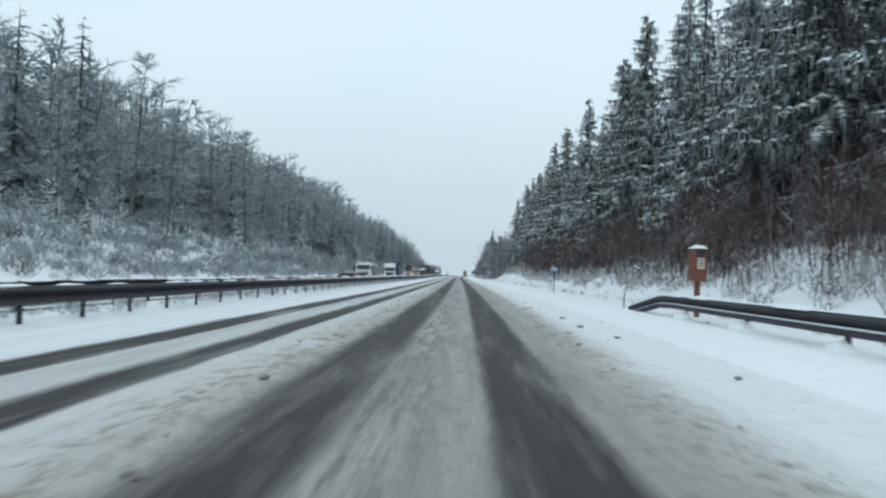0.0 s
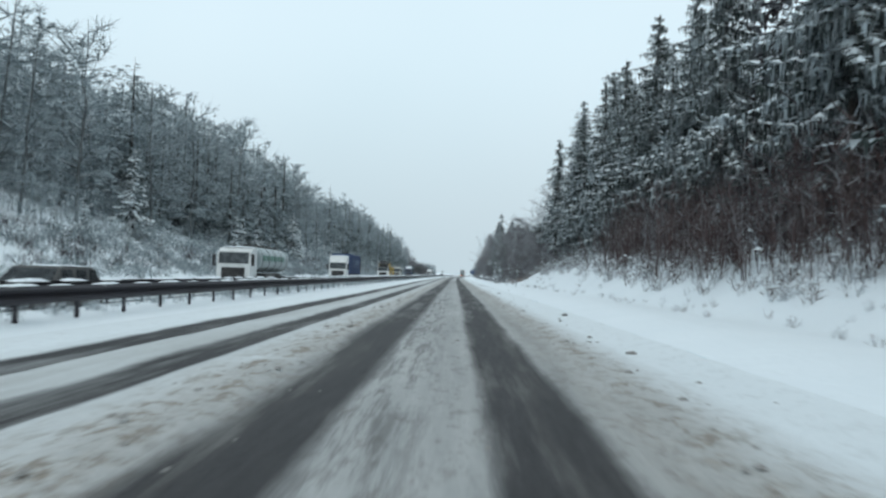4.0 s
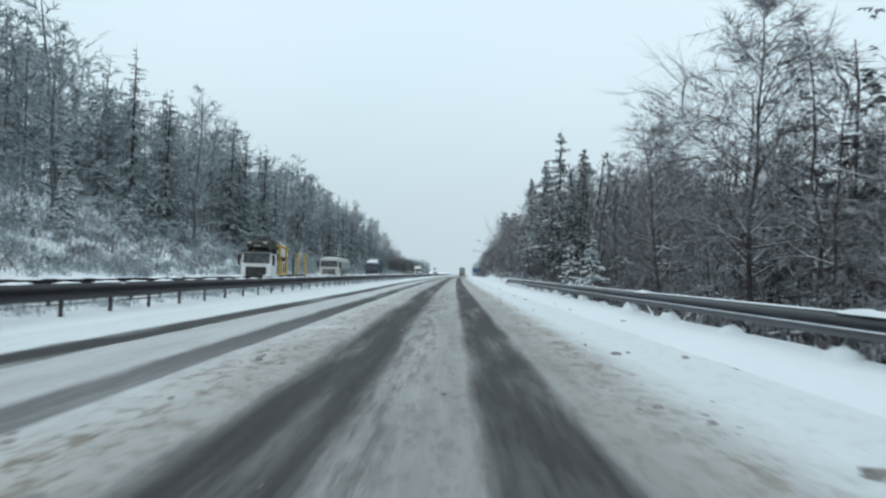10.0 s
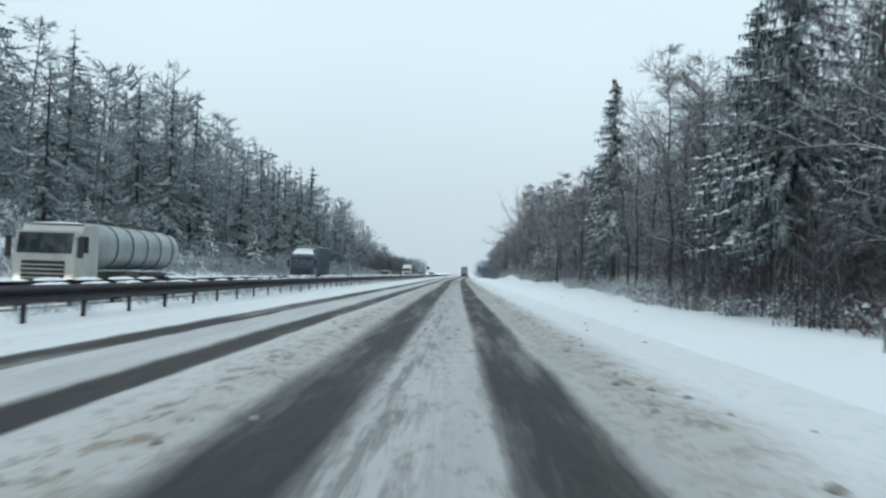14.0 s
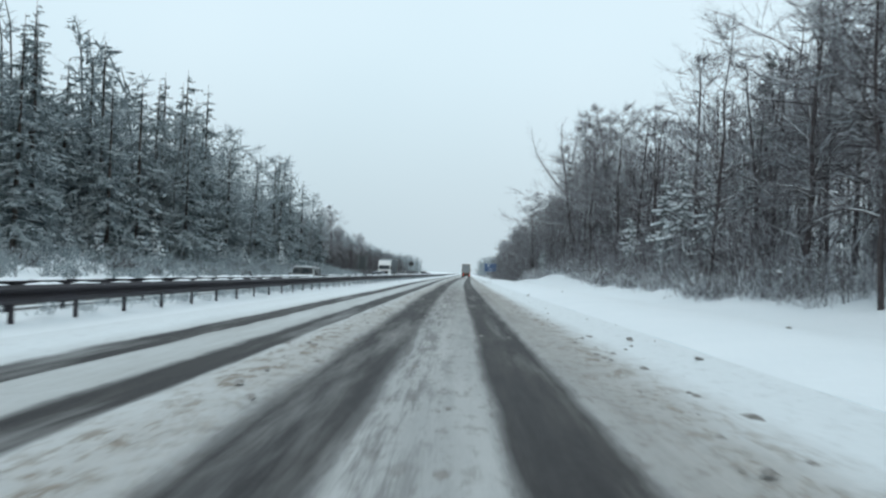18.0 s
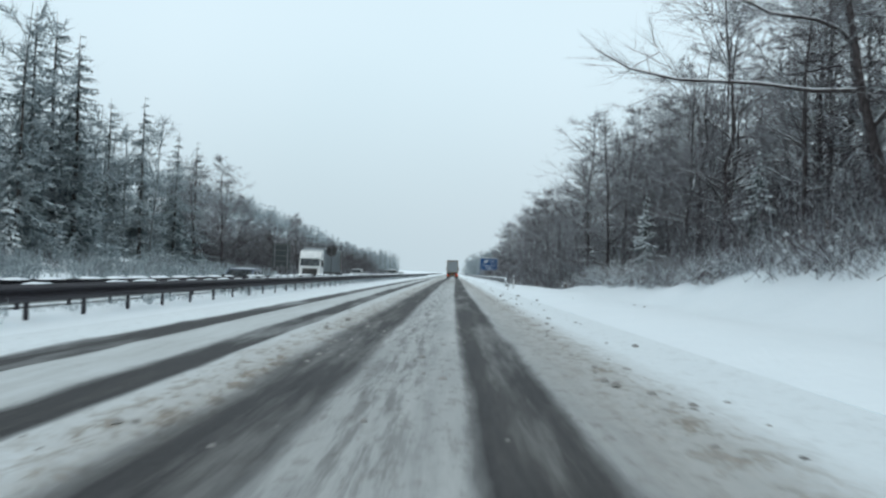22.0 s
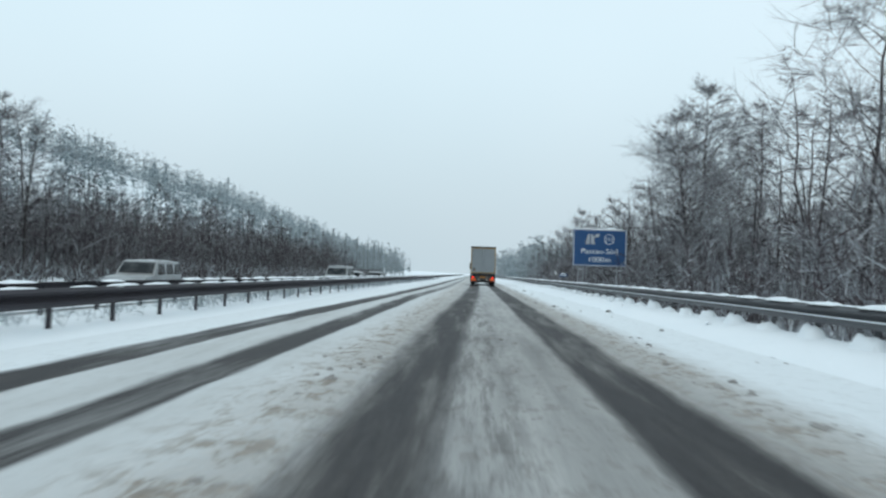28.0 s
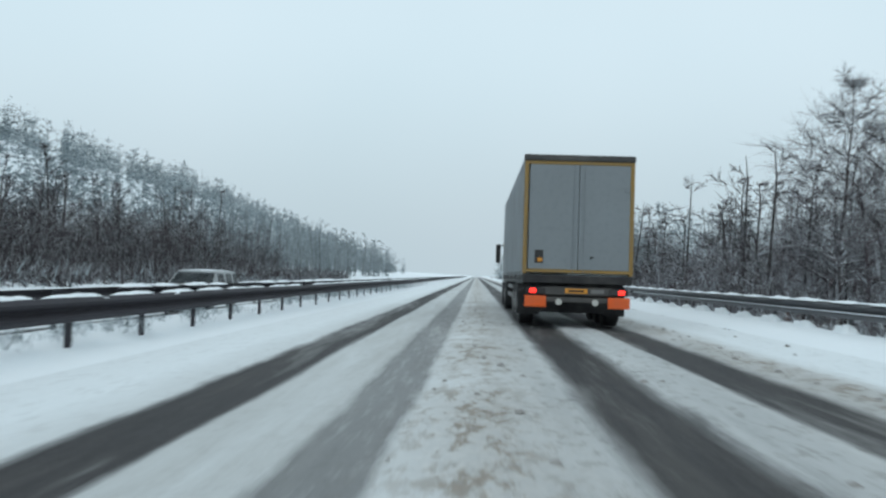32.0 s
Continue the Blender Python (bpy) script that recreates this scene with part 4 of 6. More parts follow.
def plant(u, y, mix, tops, gap, r):
    if not free(u, y, gap):
        return
    kind = pick(y, mix, r)
    model, own = r.choice(MODELS[kind])
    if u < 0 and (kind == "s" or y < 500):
        # haze-paled models again
        model, own = r.choice(HAZY_SPRUCES if kind == "s" else HAZY_BARE)
    stand(model, u, y, stage(y, *tops) * (r.uniform(0.75, 1.12) if u < 0 else r.uniform(0.62, 1.08)), own, r)


r = random.Random(9)
for _ in range(300):
    y = r.uniform(-6, 640)
    plant(stage(y, (0, 14.0), (120, 13.0), (180, 11.0), (200, 9.8), (270, 10.0), (300, 12.0), (480, 11.5), (500, 10.5), (900, 10.5)) + r.uniform(0, 7), y, RIGHT_MIX, RIGHT_TOP, 2.3, r)
for _ in range(260):
    y = r.uniform(6, 600)
    plant(stage(y, (0, -30), (100, -29), (400, -27.5), (900, -26)) - r.uniform(0, 9), y, LEFT_MIX, LEFT_TOP, 2.7, r)


for _ in range(60):
    y = r.uniform(425, 522)
    plant(stage(y, (425, 11.0), (480, 10.6), (522, 9.6)) + r.uniform(0, 4.5), y, RIGHT_MIX, RIGHT_TOP, 1.7, r)


# the woods behind: too many to count
def plain_arrays(kind, seed):
    if kind == "s":
        trunk, needles, pads = spruce_arrays(seed, 1.0, 0.19, 13, 5, 2, 0.75, 2)
        return [(np.array(needles[0]), needles[1], 0), (np.array(pads[0]), pads[1], 1)]
    wood, twigs = broadleaf_arrays(seed, 15.0, 14, 8, 3, 0.40, 1, (4, 3), 0.032, 0.1)
    return [(np.array(wood[0]) / 15, wood[1], 2), (np.array(twigs[0]) / 15, twigs[1], 0)]


# small snowy firs along the foot of the opposite woods
r = random.Random(14)
for _ in range(75):
    y = r.uniform(10, 500)
    u = stage(y, (0, -25.5), (400, -25), (900, -25)) - r.uniform(0, 4.5)
    if free(u, y, 1.8):
        model, own = r.choice(SMALL_FIRS)
        stand(model, u, y, r.uniform(2.0, 5.5), own, r)


LIGHT = {"s": [[(np.array(v[0]), v[1], k) for k, v in enumerate(spruce_arrays(140 + i, 1.0, 0.2, 9, 5, 2, 0.7, 1)[1:])] for i in range(3)], "b": []}
for i in range(3):
    wood_, twigs_ = broadleaf_arrays(150 + i, 15.0, 9, 4, 5, 0.42, 1, (3, 3), 0.085, 0.1)
    LIGHT["b"].append([(np.array(wood_[0]) / 15, wood_[1], 2), (np.array(twigs_[0]) / 15, twigs_[1], 0)])
STOCK = {"s": [plain_arrays("s", 100 + k) for k in range(4)], "b": [plain_arrays("b", 120 + k) for k in range(4)]}


def woods(name, label, spots, mats_, r, stock=None):
    """Joins many plain trees (kind, u, y, height) into one mesh; mats_: foliage, snow, bark."""
    verts, loops, sizes, mats, count = [], [], [], [], 0
    for kind, u, y, high in spots:
        turn = r.uniform(0, 6.28)
        c, s = math.cos(turn), math.sin(turn)
        foot = place(u, y, terrain(u, y) - 0.2)
        k = r.uniform(0.9, 1.25)
        for v, f, slot in r.choice((stock or STOCK)[kind]):
            verts.append(v @ np.array([[c, s, 0], [-s, c, 0], [0, 0, 1]]) * (high * k, high * k, high) + np.array(foot))
            loops.append(np.array([i for face in f for i in face], dtype=np.int32) + count)
            sizes.append(np.array([len(face) for face in f], dtype=np.int32))
            mats.append(np.full(len(f), slot, dtype=np.int32))
            count += len(v)
    return tagged(new(name, bulk_mesh(name, verts, loops, sizes, mats_, np.concatenate(mats))), label, "forest", kind="stuff")


def bulk_mesh(name, verts, loops, sizes, materials, slots=None):
    """A mesh from long arrays."""
    verts, loops, sizes = np.concatenate(verts), np.concatenate(loops), np.concatenate(sizes)
    me = bpy.data.meshes.new(name)
    me.vertices.add(len(verts))
    me.vertices.foreach_set("co", verts.astype(np.float32).ravel())
    me.loops.add(len(loops))
    me.loops.foreach_set("vertex_index", loops)
    me.polygons.add(len(sizes))
    me.polygons.foreach_set("loop_start", np.concatenate([[0], np.cumsum(sizes)[:-1]]).astype(np.int32))
    for m in materials:
        me.materials.append(m)
    if slots is not None:
        me.polygons.foreach_set("material_index", slots)
    me.update(calc_edges=True)
    return me


def scatter(count, ulow, uhigh, y0, y1, mix, tops, r, power=1.0):
    spots = []
    for _ in range(count):
        y = r.uniform(y0, y1)
        u = ulow + (uhigh - ulow) * r.random() ** power
        spots.append((pick(y, mix, r), u, y, stage(y, *tops) * r.uniform(0.7, 1.1)))
    return spots


r = random.Random(21)
# sets paled to stand for haze: the slope, and the woods far off
FAR_SET, PALE_SET = (FAR_WOOD, FAR_SNOW, HAZY_BARK), (PALE_WOOD, PALE_SNOW, PALE_BARK)
woods("forest", "dense snowy mixed forest behind the first trees on the near side", scatter(200, 18, 40, -5, 680, RIGHT_MIX, RIGHT_TOP, r, 1.6) + scatter(150, 13.5, 32, 186, 276, ((0, 0.3), (900, 0.3)), ((0, 11.5), (900, 11.5)), r, 1.3) + scatter(130, 17.5, 34, 15, 182, ((0, 0.9), (900, 0.9)), ((0, 17.5), (900, 17.5)), r, 1.2) + scatter(110, 16, 32, 276, 342, ((0, 0.8), (296, 0.7), (306, 0.15), (900, 0.15)), ((0, 15.0), (296, 14.0), (310, 12.0), (900, 12.0)), r, 1.2) + scatter(90, 14, 30, 425, 560, ((0, 0.05), (900, 0.05)), ((0, 11.5), (500, 11.5), (560, 10.5), (900, 9)), r, 1.2) + scatter(130, 14.5, 30, 340, 480, RIGHT_MIX, RIGHT_TOP, r, 1.3), (DEEP_TWIGS, TREE_SNOW, GREY_BARK), r)
woods("forest", "dark close-set trees deep in the near wood", scatter(300, 17, 42, 20, 208, ((0, 1.0), (900, 1.0)), ((0, 18.5), (180, 18.0), (208, 14.0), (900, 14)), r, 1.2), (DEEP_TWIGS, TREE_SNOW, GREY_BARK), r, LIGHT)
woods("forest", "close-set bare trees below the guard rail", scatter(90, 12.5, 30, 190, 278, ((0, 0.35), (900, 0.35)), ((0, 12.5), (900, 12.5)), r, 1.2), (DEEP_TWIGS, TREE_SNOW, GREY_BARK), r)
# slope forest: rime, with haze added to its colours
woods("forest", "rimed, haze-grey mixed forest climbing the hillside", scatter(380, -33, -52, 20, 560, LEFT_MIX, LEFT_TOP, r, 1.0), FAR_SET, r)
woods("forest", "rimed, haze-pale forest high on the slope", scatter(900, -36, -90, 20, 600, LEFT_MIX, LEFT_TOP, r, 1.3), FAR_SET, r, LIGHT)
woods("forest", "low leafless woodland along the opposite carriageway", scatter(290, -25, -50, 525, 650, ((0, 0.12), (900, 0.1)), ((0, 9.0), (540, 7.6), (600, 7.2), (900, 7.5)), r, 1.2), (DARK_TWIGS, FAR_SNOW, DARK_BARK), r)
# past 650 m the woodland is greyed to paint in haze
woods("forest", "haze-grey leafless woodland further along the opposite carriageway", scatter(230, -25, -50, 650, 790, ((0, 0.12), (900, 0.1)), ((0, 8.4), (900, 8.4)), r, 1.2), FAR_SET, r)
woods("forest", "low dark leafless woodland behind the guard rail", scatter(190, 10.5, 34, 555, 645, ((0, 0.12), (900, 0.12)), ((0, 9.0), (900, 8.5)), r, 1.5), (DARK_TWIGS, FAR_SNOW, DARK_BARK), r)
# near side likewise: haze grey in the colours from 645 m
woods("forest", "haze-grey woodland further along behind the guard rail", scatter(120, 10.5, 34, 645, 720, ((0, 0.2), (900, 0.2)), ((0, 9.5), (900, 9.5)), r, 1.5), FAR_SET, r)
# haze sits in the colours of these two distant woods
woods("forest", "haze-pale woodland far along the road", scatter(220, 9, 50, 665, 1000, ((0, 0.25), (1000, 0.25)), ((0, 11.0), (1000, 12.0)), r, 1.6), PALE_SET, r, LIGHT)
woods("forest", "haze-pale teal-grey conifer forest on the distant hillside", scatter(1500, -44, -170, 590, 1100, ((0, 0.75), (1000, 0.75)), ((0, 10.5), (1000, 12.5)), r, 0.9), PALE_SET, r, LIGHT)


# brush on the banks
def shrub_arrays(seed):
    """A rounded twiggy bush, one unit high, with scraps of snow caught in it."""
    rng_ = random.Random(seed)
    v, f, snow_v, snow_f = [], [], [], []
    for _ in range(11):
        turn, lean = rng_.uniform(0, 6.28), rng_.uniform(0.05, 1.3)
        d = Vector((math.cos(turn) * lean, math.sin(turn) * lean, 1)).normalized()
        a = Vector((rng_.uniform(-0.3, 0.3), rng_.uniform(-0.3, 0.3), -0.1))
        long = rng_.uniform(0.5, 1.0)
        b = a + d * long
        blade(v, f, a, b, 0.016, d.cross(Vector((rng_.gauss(0, 1), rng_.gauss(0, 1), 0.2))).normalized())
        for _ in range(5):
            p = a.lerp(b, rng_.uniform(0.2, 0.98))
            d2 = (d + Vector((rng_.gauss(0, 0.9), rng_.gauss(0, 0.9), rng_.gauss(0, 0.5)))).normalized()
            blade(v, f, p, p + d2 * long * rng_.uniform(0.2, 0.5), 0.015, d2.cross(Vector((rng_.gauss(0, 1), rng_.gauss(0, 1), rng_.gauss(0, 1)))).normalized())
        if rng_.random() < 0.7:
            c, k = a.lerp(b, rng_.uniform(0.4, 0.9)), rng_.uniform(0.05, 0.13)
            i = len(snow_v)
            snow_v += [c + Vector((k, 0, -0.3 * k)), c + Vector((-0.6 * k, 0.8 * k, -0.3 * k)), c + Vector((-0.6 * k, -0.8 * k, -0.3 * k)), c + Vector((0, 0, 0.4 * k))]
            snow_f += [(i, i + 1, i + 3), (i + 1, i + 2, i + 3), (i + 2, i, i + 3)]
    slots = [0] * len(f) + [1] * len(snow_f)
    return np.array(v + snow_v), f + [tuple(n + len(v) for n in face) for face in snow_f], slots


def tuft_arrays(seed, blades, wide, lean_most, laden=0.16):
    """A dense low tuft or bush of broad-bladed stems."""
    rng_ = random.Random(seed)
    v, f = [], []
    for _ in range(blades):
        turn, lean = rng_.uniform(0, 6.28), rng_.uniform(0.0, lean_most)
        d = Vector((math.cos(turn) * lean, math.sin(turn) * lean, 1)).normalized()
        a = Vector((rng_.gauss(0, 0.35), rng_.gauss(0, 0.35), rng_.uniform(-0.1, 0.45 if lean_most > 1 else 0)))
        blade(v, f, a, a + d * rng_.uniform(0.3, 0.85), wide * rng_.uniform(0.5, 1.2), d.cross(Vector((rng_.gauss(0, 1), rng_.gauss(0, 1), 0.3))).normalized())
    return np.array(v), f, [1 if rng_.random() < laden else 0 for _ in f]


def thicket_arrays(seed):
    """Close-set upright saplings, one unit high."""
    rng_ = random.Random(seed)
    v, f = [], []
    for _ in range(10):
        turn, lean = rng_.uniform(0, 6.28), rng_.uniform(0.0, 0.3)
        d = Vector((math.cos(turn) * lean, math.sin(turn) * lean, 1)).normalized()
        a = Vector((rng_.uniform(-0.3, 0.3), rng_.uniform(-0.3, 0.3), -0.03))
        long = rng_.uniform(0.55, 1.05)
        b = a + d * long
        blade(v, f, a, b, 0.006, d.cross(Vector((rng_.gauss(0, 1), rng_.gauss(0, 1), 0.1))).normalized())
        for _ in range(8):
            p = a.lerp(b, rng_.uniform(0.2, 1.0))
            d2 = (d * 0.55 + Vector((rng_.gauss(0, 0.6), rng_.gauss(0, 0.6), rng_.gauss(0.1, 0.3)))).normalized()
            blade(v, f, p, p + d2 * long * rng_.uniform(0.1, 0.32), 0.0062, d2.cross(Vector((rng_.gauss(0, 1), rng_.gauss(0, 1), rng_.gauss(0, 1)))).normalized())
    return np.array(v), f, [0] * len(f)


SHRUBS = [shrub_arrays(200 + k) for k in range(4)]
TUFTS = [tuft_arrays(240 + k, 30, 0.03, 1.2) for k in range(4)]
SNOWY = [tuft_arrays(260 + k, 130, 0.0105, 2.6, 0.34) for k in range(4)]
BUSHES = [tuft_arrays(250 + k, 46, 0.03, 1.8) for k in range(4)]
TWIGGY = [tuft_arrays(270 + k, 120, 0.0105, 2.0, 0.14) for k in range(4)]
THICKETS = [thicket_arrays(220 + k) for k in range(4)]


def brush(label, spots, r, mat=BRUSH, stock=SHRUBS, white=TREE_SNOW):
    verts, loops, sizes, slots, count = [], [], [], [], 0
    for u, y, high in spots:
        turn = r.uniform(0, 6.28)
        c, s = math.cos(turn), math.sin(turn)
        v, f, slot = r.choice(stock)
        k = high * r.uniform(0.7, 1.2)
        verts.append(v @ np.array([[c, s, 0], [-s, c, 0], [0, 0, 1]]) * (k, k, high) + np.array(place(u, y, terrain(u, y) - (0.5 if -19.4 < u < -9.9 else 0))))
        loops.append(np.array(f, dtype=np.int32).ravel() + count)
        sizes.append(np.full(len(f), 3, dtype=np.int32))
        slots.append(np.array(slot, dtype=np.int32))
        count += len(v)
    return tagged(new("undergrowth", bulk_mesh("undergrowth", verts, loops, sizes, [mat, white], np.concatenate(slots))), label, "bushes", kind="stuff")


r = random.Random(33)
EDGE = ((0, 9.8), (150, 10.2), (178, 9.0), (190, 7.4), (268, 7.4), (300, 11.0), (335, 12.2), (400, 11.6), (470, 10.4), (490, 7.6), (900, 7.6))
spots = []
for _ in range(1000):
    y = r.uniform(-5, 640)
    spots.append((stage(y, *EDGE) + abs(r.gauss(0, 1.9)), y, r.uniform(0.5, 1.7)))
spots += [(9.6 + abs(r.gauss(0, 1.5)), r.choice((r.uniform(5, 176), r.uniform(5, 176), r.uniform(285, 312))), r.uniform(0.4, 1.2)) for _ in range(380)]
spots += [(r.uniform(6.5, 10), r.uniform(5, 176), r.uniform(0.15, 0.4)) for _ in range(160)]
brush("brown leafless brush with snow on the roadside bank", spots, r)
spots = []
for _ in range(1200):
    y = r.uniform(-5, 660)
    spots.append((stage(y, *EDGE) + 1.8 + abs(r.gauss(0, 7.0)), y, r.uniform(1.8, 5.0)))
brush("dense leafless saplings and thicket under the near trees", spots + [(8.6 + abs(r.gauss(0, 8.0)), r.uniform(490, 660), r.uniform(2.5, 5.5)) for _ in range(450)] + [(11.4 + abs(r.gauss(0, 3.0)), r.uniform(335, 480), r.uniform(1.5, 4.0)) for _ in range(420)], r, DEEP_TWIGS, THICKETS)
spots = [(10.6 + abs(r.gauss(0, 1.6)), r.choice((r.uniform(372, 412), r.uniform(440, 478), r.uniform(300, 345))), r.uniform(0.5, 1.5)) for _ in range(300)]
spots += [(10.4 + abs(r.gauss(0, 1.5)), r.uniform(450, 476), r.uniform(0.8, 1.9)) for _ in range(80)]
brush("bushes heaped with fresh snow along the wood's edge", spots, r, BRUSH, SNOWY)
spots = [(10.5 + abs(r.gauss(0, 1.8)), r.uniform(362, 480), r.uniform(0.6, 1.7)) for _ in range(320)]
brush("dense purple-brown brush at the foot of the wood", spots, r, DEEP_TWIGS, TWIGGY)
spots = [(9.5 + abs(r.gauss(0, 4.0)), r.uniform(250, 305), r.uniform(1.5, 4.2)) for _ in range(260)]
brush("dark leafless thicket under the spruces below the rail", spots, r, DARK_TWIGS, THICKETS)
spots = [(10.8 + abs(r.gauss(0, 2.0)), r.uniform(12, 138), r.uniform(2.0, 5.0)) for _ in range(340)]
brush("red-brown dead twigs under the spruces beside the road", spots, r, RED_TWIGS, THICKETS)
spots = [(-21.4 - abs(r.gauss(0, 4.0)), r.uniform(5, 508), r.uniform(0.4, 1.5)) for _ in range(1500)]
spots += [(-25.5 - abs(r.gauss(0, 3.0)), r.uniform(5, 508), r.uniform(1.0, 3.0)) for _ in range(900)]
# frosted brush whose colours also hold the painted haze of the slope
brush("frosted, haze-pale shrubs and saplings on the opposite bank", spots[::2], r, FAR_WOOD, white=FAR_SNOW)
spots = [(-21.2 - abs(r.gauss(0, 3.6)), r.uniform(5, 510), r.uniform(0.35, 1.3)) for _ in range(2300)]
# bushes in the same haze-paled colours
brush("dense rimed, haze-pale bushes covering the opposite bank", spots, r, FAR_WOOD, BUSHES, FAR_SNOW)
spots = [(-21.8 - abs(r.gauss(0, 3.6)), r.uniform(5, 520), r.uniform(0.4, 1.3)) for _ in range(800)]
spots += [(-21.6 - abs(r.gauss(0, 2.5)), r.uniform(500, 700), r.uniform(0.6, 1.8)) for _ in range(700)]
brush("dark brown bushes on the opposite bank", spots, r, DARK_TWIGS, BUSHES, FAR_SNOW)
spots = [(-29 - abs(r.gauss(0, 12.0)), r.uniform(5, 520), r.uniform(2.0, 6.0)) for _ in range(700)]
# thicket paled for haze too
brush("rimed, haze-pale thicket under the trees of the far side", spots, r, FAR_WOOD, THICKETS)
spots = [(-24.0 - abs(r.gauss(0, 10.0)), r.uniform(505, 670), r.uniform(2.5, 5.5)) for _ in range(1150)]
brush("dark leafless thicket beside the opposite carriageway", spots, r, DARK_TWIGS, THICKETS)
spots = [(-7.75 + r.uniform(-0.5, 0.4), r.uniform(-5, 640), r.uniform(0.14, 0.42)) for _ in range(2600)]
brush("dry snow-dusted grass tufts in the median", spots, r, FAR_WOOD, TUFTS)
spots = [(8.2 + r.gauss(0, 1.0), r.choice((r.uniform(180, 275), r.uniform(478, 640))), r.uniform(0.4, 1.1)) for _ in range(500)]
brush("brown bushes behind the roadside guard rail", spots, r, BRUSH, BUSHES)

spots = [(7.9 + r.gauss(0, 0.8), 180 + r.gauss(0, 4.0), r.uniform(0.4, 0.8)) for _ in range(50)]
brush("tall reddish-brown dead grass at the end of the bank", spots, r, DEAD_GRASS, TUFTS)

for model, own in HAZY_SPRUCES + HAZY_BARE + SMALL_FIRS + SPRUCES + FINE + FIRS + BARE:
    for ob in (*model.children_recursive, model):
        bpy.data.objects.remove(ob)

# ---- vehicles ----
WHITE = plain("white_cab_paint", (0.74, 0.76, 0.76), 0.35, 0, 0.3, 1.2)
SILVER = plain("dirty_silver_paint", (0.34, 0.36, 0.37), 0.4, 0.3, 0.5, 1.5)
CREAM = plain("dull_cream_paint", (0.50, 0.51, 0.48), 0.4, 0, 0.4, 1.2)
GREY_TARP = plain("grey_trailer_panel", (0.235, 0.265, 0.285), 0.6, 0, 0.45, 0.6, (0.20, 0.22, 0.23))
PALE_TARP = plain("pale_curtain_tarpaulin", (0.55, 0.58, 0.60), 0.65, 0, 0.4, 0.8, (0.30, 0.30, 0.30))
FADED_PRINT = plain("faded_pale_blue_print", (0.20, 0.27, 0.38), 0.6, 0, 0.5, 1.5, (0.08, 0.11, 0.2))
BLUE_TARP = plain("blue_curtain_tarpaulin", (0.035, 0.075, 0.20), 0.6, 0, 0.35, 0.7, (0.12, 0.14, 0.18))
TEAL_TARP = plain("faded_teal_tarpaulin", (0.10, 0.17, 0.19), 0.65, 0, 0.5, 0.7, (0.15, 0.17, 0.17))
RED = plain("dull_red_paint", (0.22, 0.02, 0.02), 0.35, 0, 0.4, 1.2)
NAVY = plain("dark_blue_paint", (0.02, 0.04, 0.10), 0.35, 0, 0.3, 1.2)
YELLOW = plain("faded_yellow_frame", (0.30, 0.185, 0.05), 0.5, 0, 0.35, 1.5)
BRIGHT_YELLOW = plain("yellow_lifting_frame", (0.55, 0.34, 0.02), 0.45, 0, 0.3, 2.0)
ORANGE = plain("orange_marker_panel", (0.90, 0.13, 0.01), 0.45, 0, 0.25, 2.0)
BLACK = plain("black_rubber_and_steel", (0.022, 0.022, 0.024), 0.75, 0, 0.5, 2.0, (0.10, 0.095, 0.09))
CHASSIS = plain("grimy_chassis_steel", (0.07, 0.07, 0.07), 0.7, 0.3, 0.6, 2.0)
RIM = plain("grimy_wheel_rim", (0.22, 0.22, 0.22), 0.5, 0.5, 0.6, 4.0)
TANK = plain("dull_steel_tank", (0.36, 0.41, 0.42), 0.42, 0.35, 0.55, 0.5, (0.17, 0.18, 0.18))
GREEN = plain("faded_green_band", (0.08, 0.22, 0.17), 0.5, 0, 0.5, 0.8)
GLASS = glass("dark_window_glass")
RED_LAMP = lamp("lit_tail_lamp", (1.0, 0.03, 0.02), 2.5)
HEADLAMP = lamp("lit_headlamp", (1.0, 0.95, 0.85), 45.0)
DULL_LAMP = plain("lamp_lens", (0.55, 0.55, 0.52), 0.2, 0, 0.1)
PLATE = plain("number_plate", (0.60, 0.58, 0.50), 0.5, 0, 0.2)
AMBER_PLATE = plain("amber_plate", (0.72, 0.30, 0.03), 0.5, 0, 0.2)


def extrude(profile, x0, x1, bevel=0.0, taper=None):
    """A body with the outline profile of (y, z), from x0 to x1; taper(z) scales its width."""
    bm = bmesh.new()
    low = [bm.verts.new((x0 * (taper(z) if taper else 1), y, z)) for y, z in profile]
    high = [bm.verts.new((x1 * (taper(z) if taper else 1), y, z)) for y, z in profile]
    bm.faces.new(low)
    bm.faces.new(high[::-1])
    for i in range(len(profile)):
        j = (i + 1) % len(profile)
        bm.faces.new((low[j], low[i], high[i], high[j]))
    bmesh.ops.recalc_face_normals(bm, faces=bm.faces)
    if bevel:
        bmesh.ops.bevel(bm, geom=list(bm.edges), offset=bevel, segments=2, affect="EDGES", profile=0.6)
    return bm


def lathe(profile, n=20):
    """A turned body about the x axis: profile of (x, radius)."""
    bm = bmesh.new()
    rings = [[bm.verts.new((x, r * math.cos(2 * math.pi * k / n), r * math.sin(2 * math.pi * k / n))) for k in range(n)] for x, r in profile]
    for a, b in zip(rings, rings[1:]):
        for k in range(n):
            bm.faces.new((a[k], a[(k + 1) % n], b[(k + 1) % n], b[k]))
    bm.faces.new(rings[0])
    bm.faces.new(rings[-1][::-1])
    bmesh.ops.recalc_face_normals(bm, faces=bm.faces)
    return bm


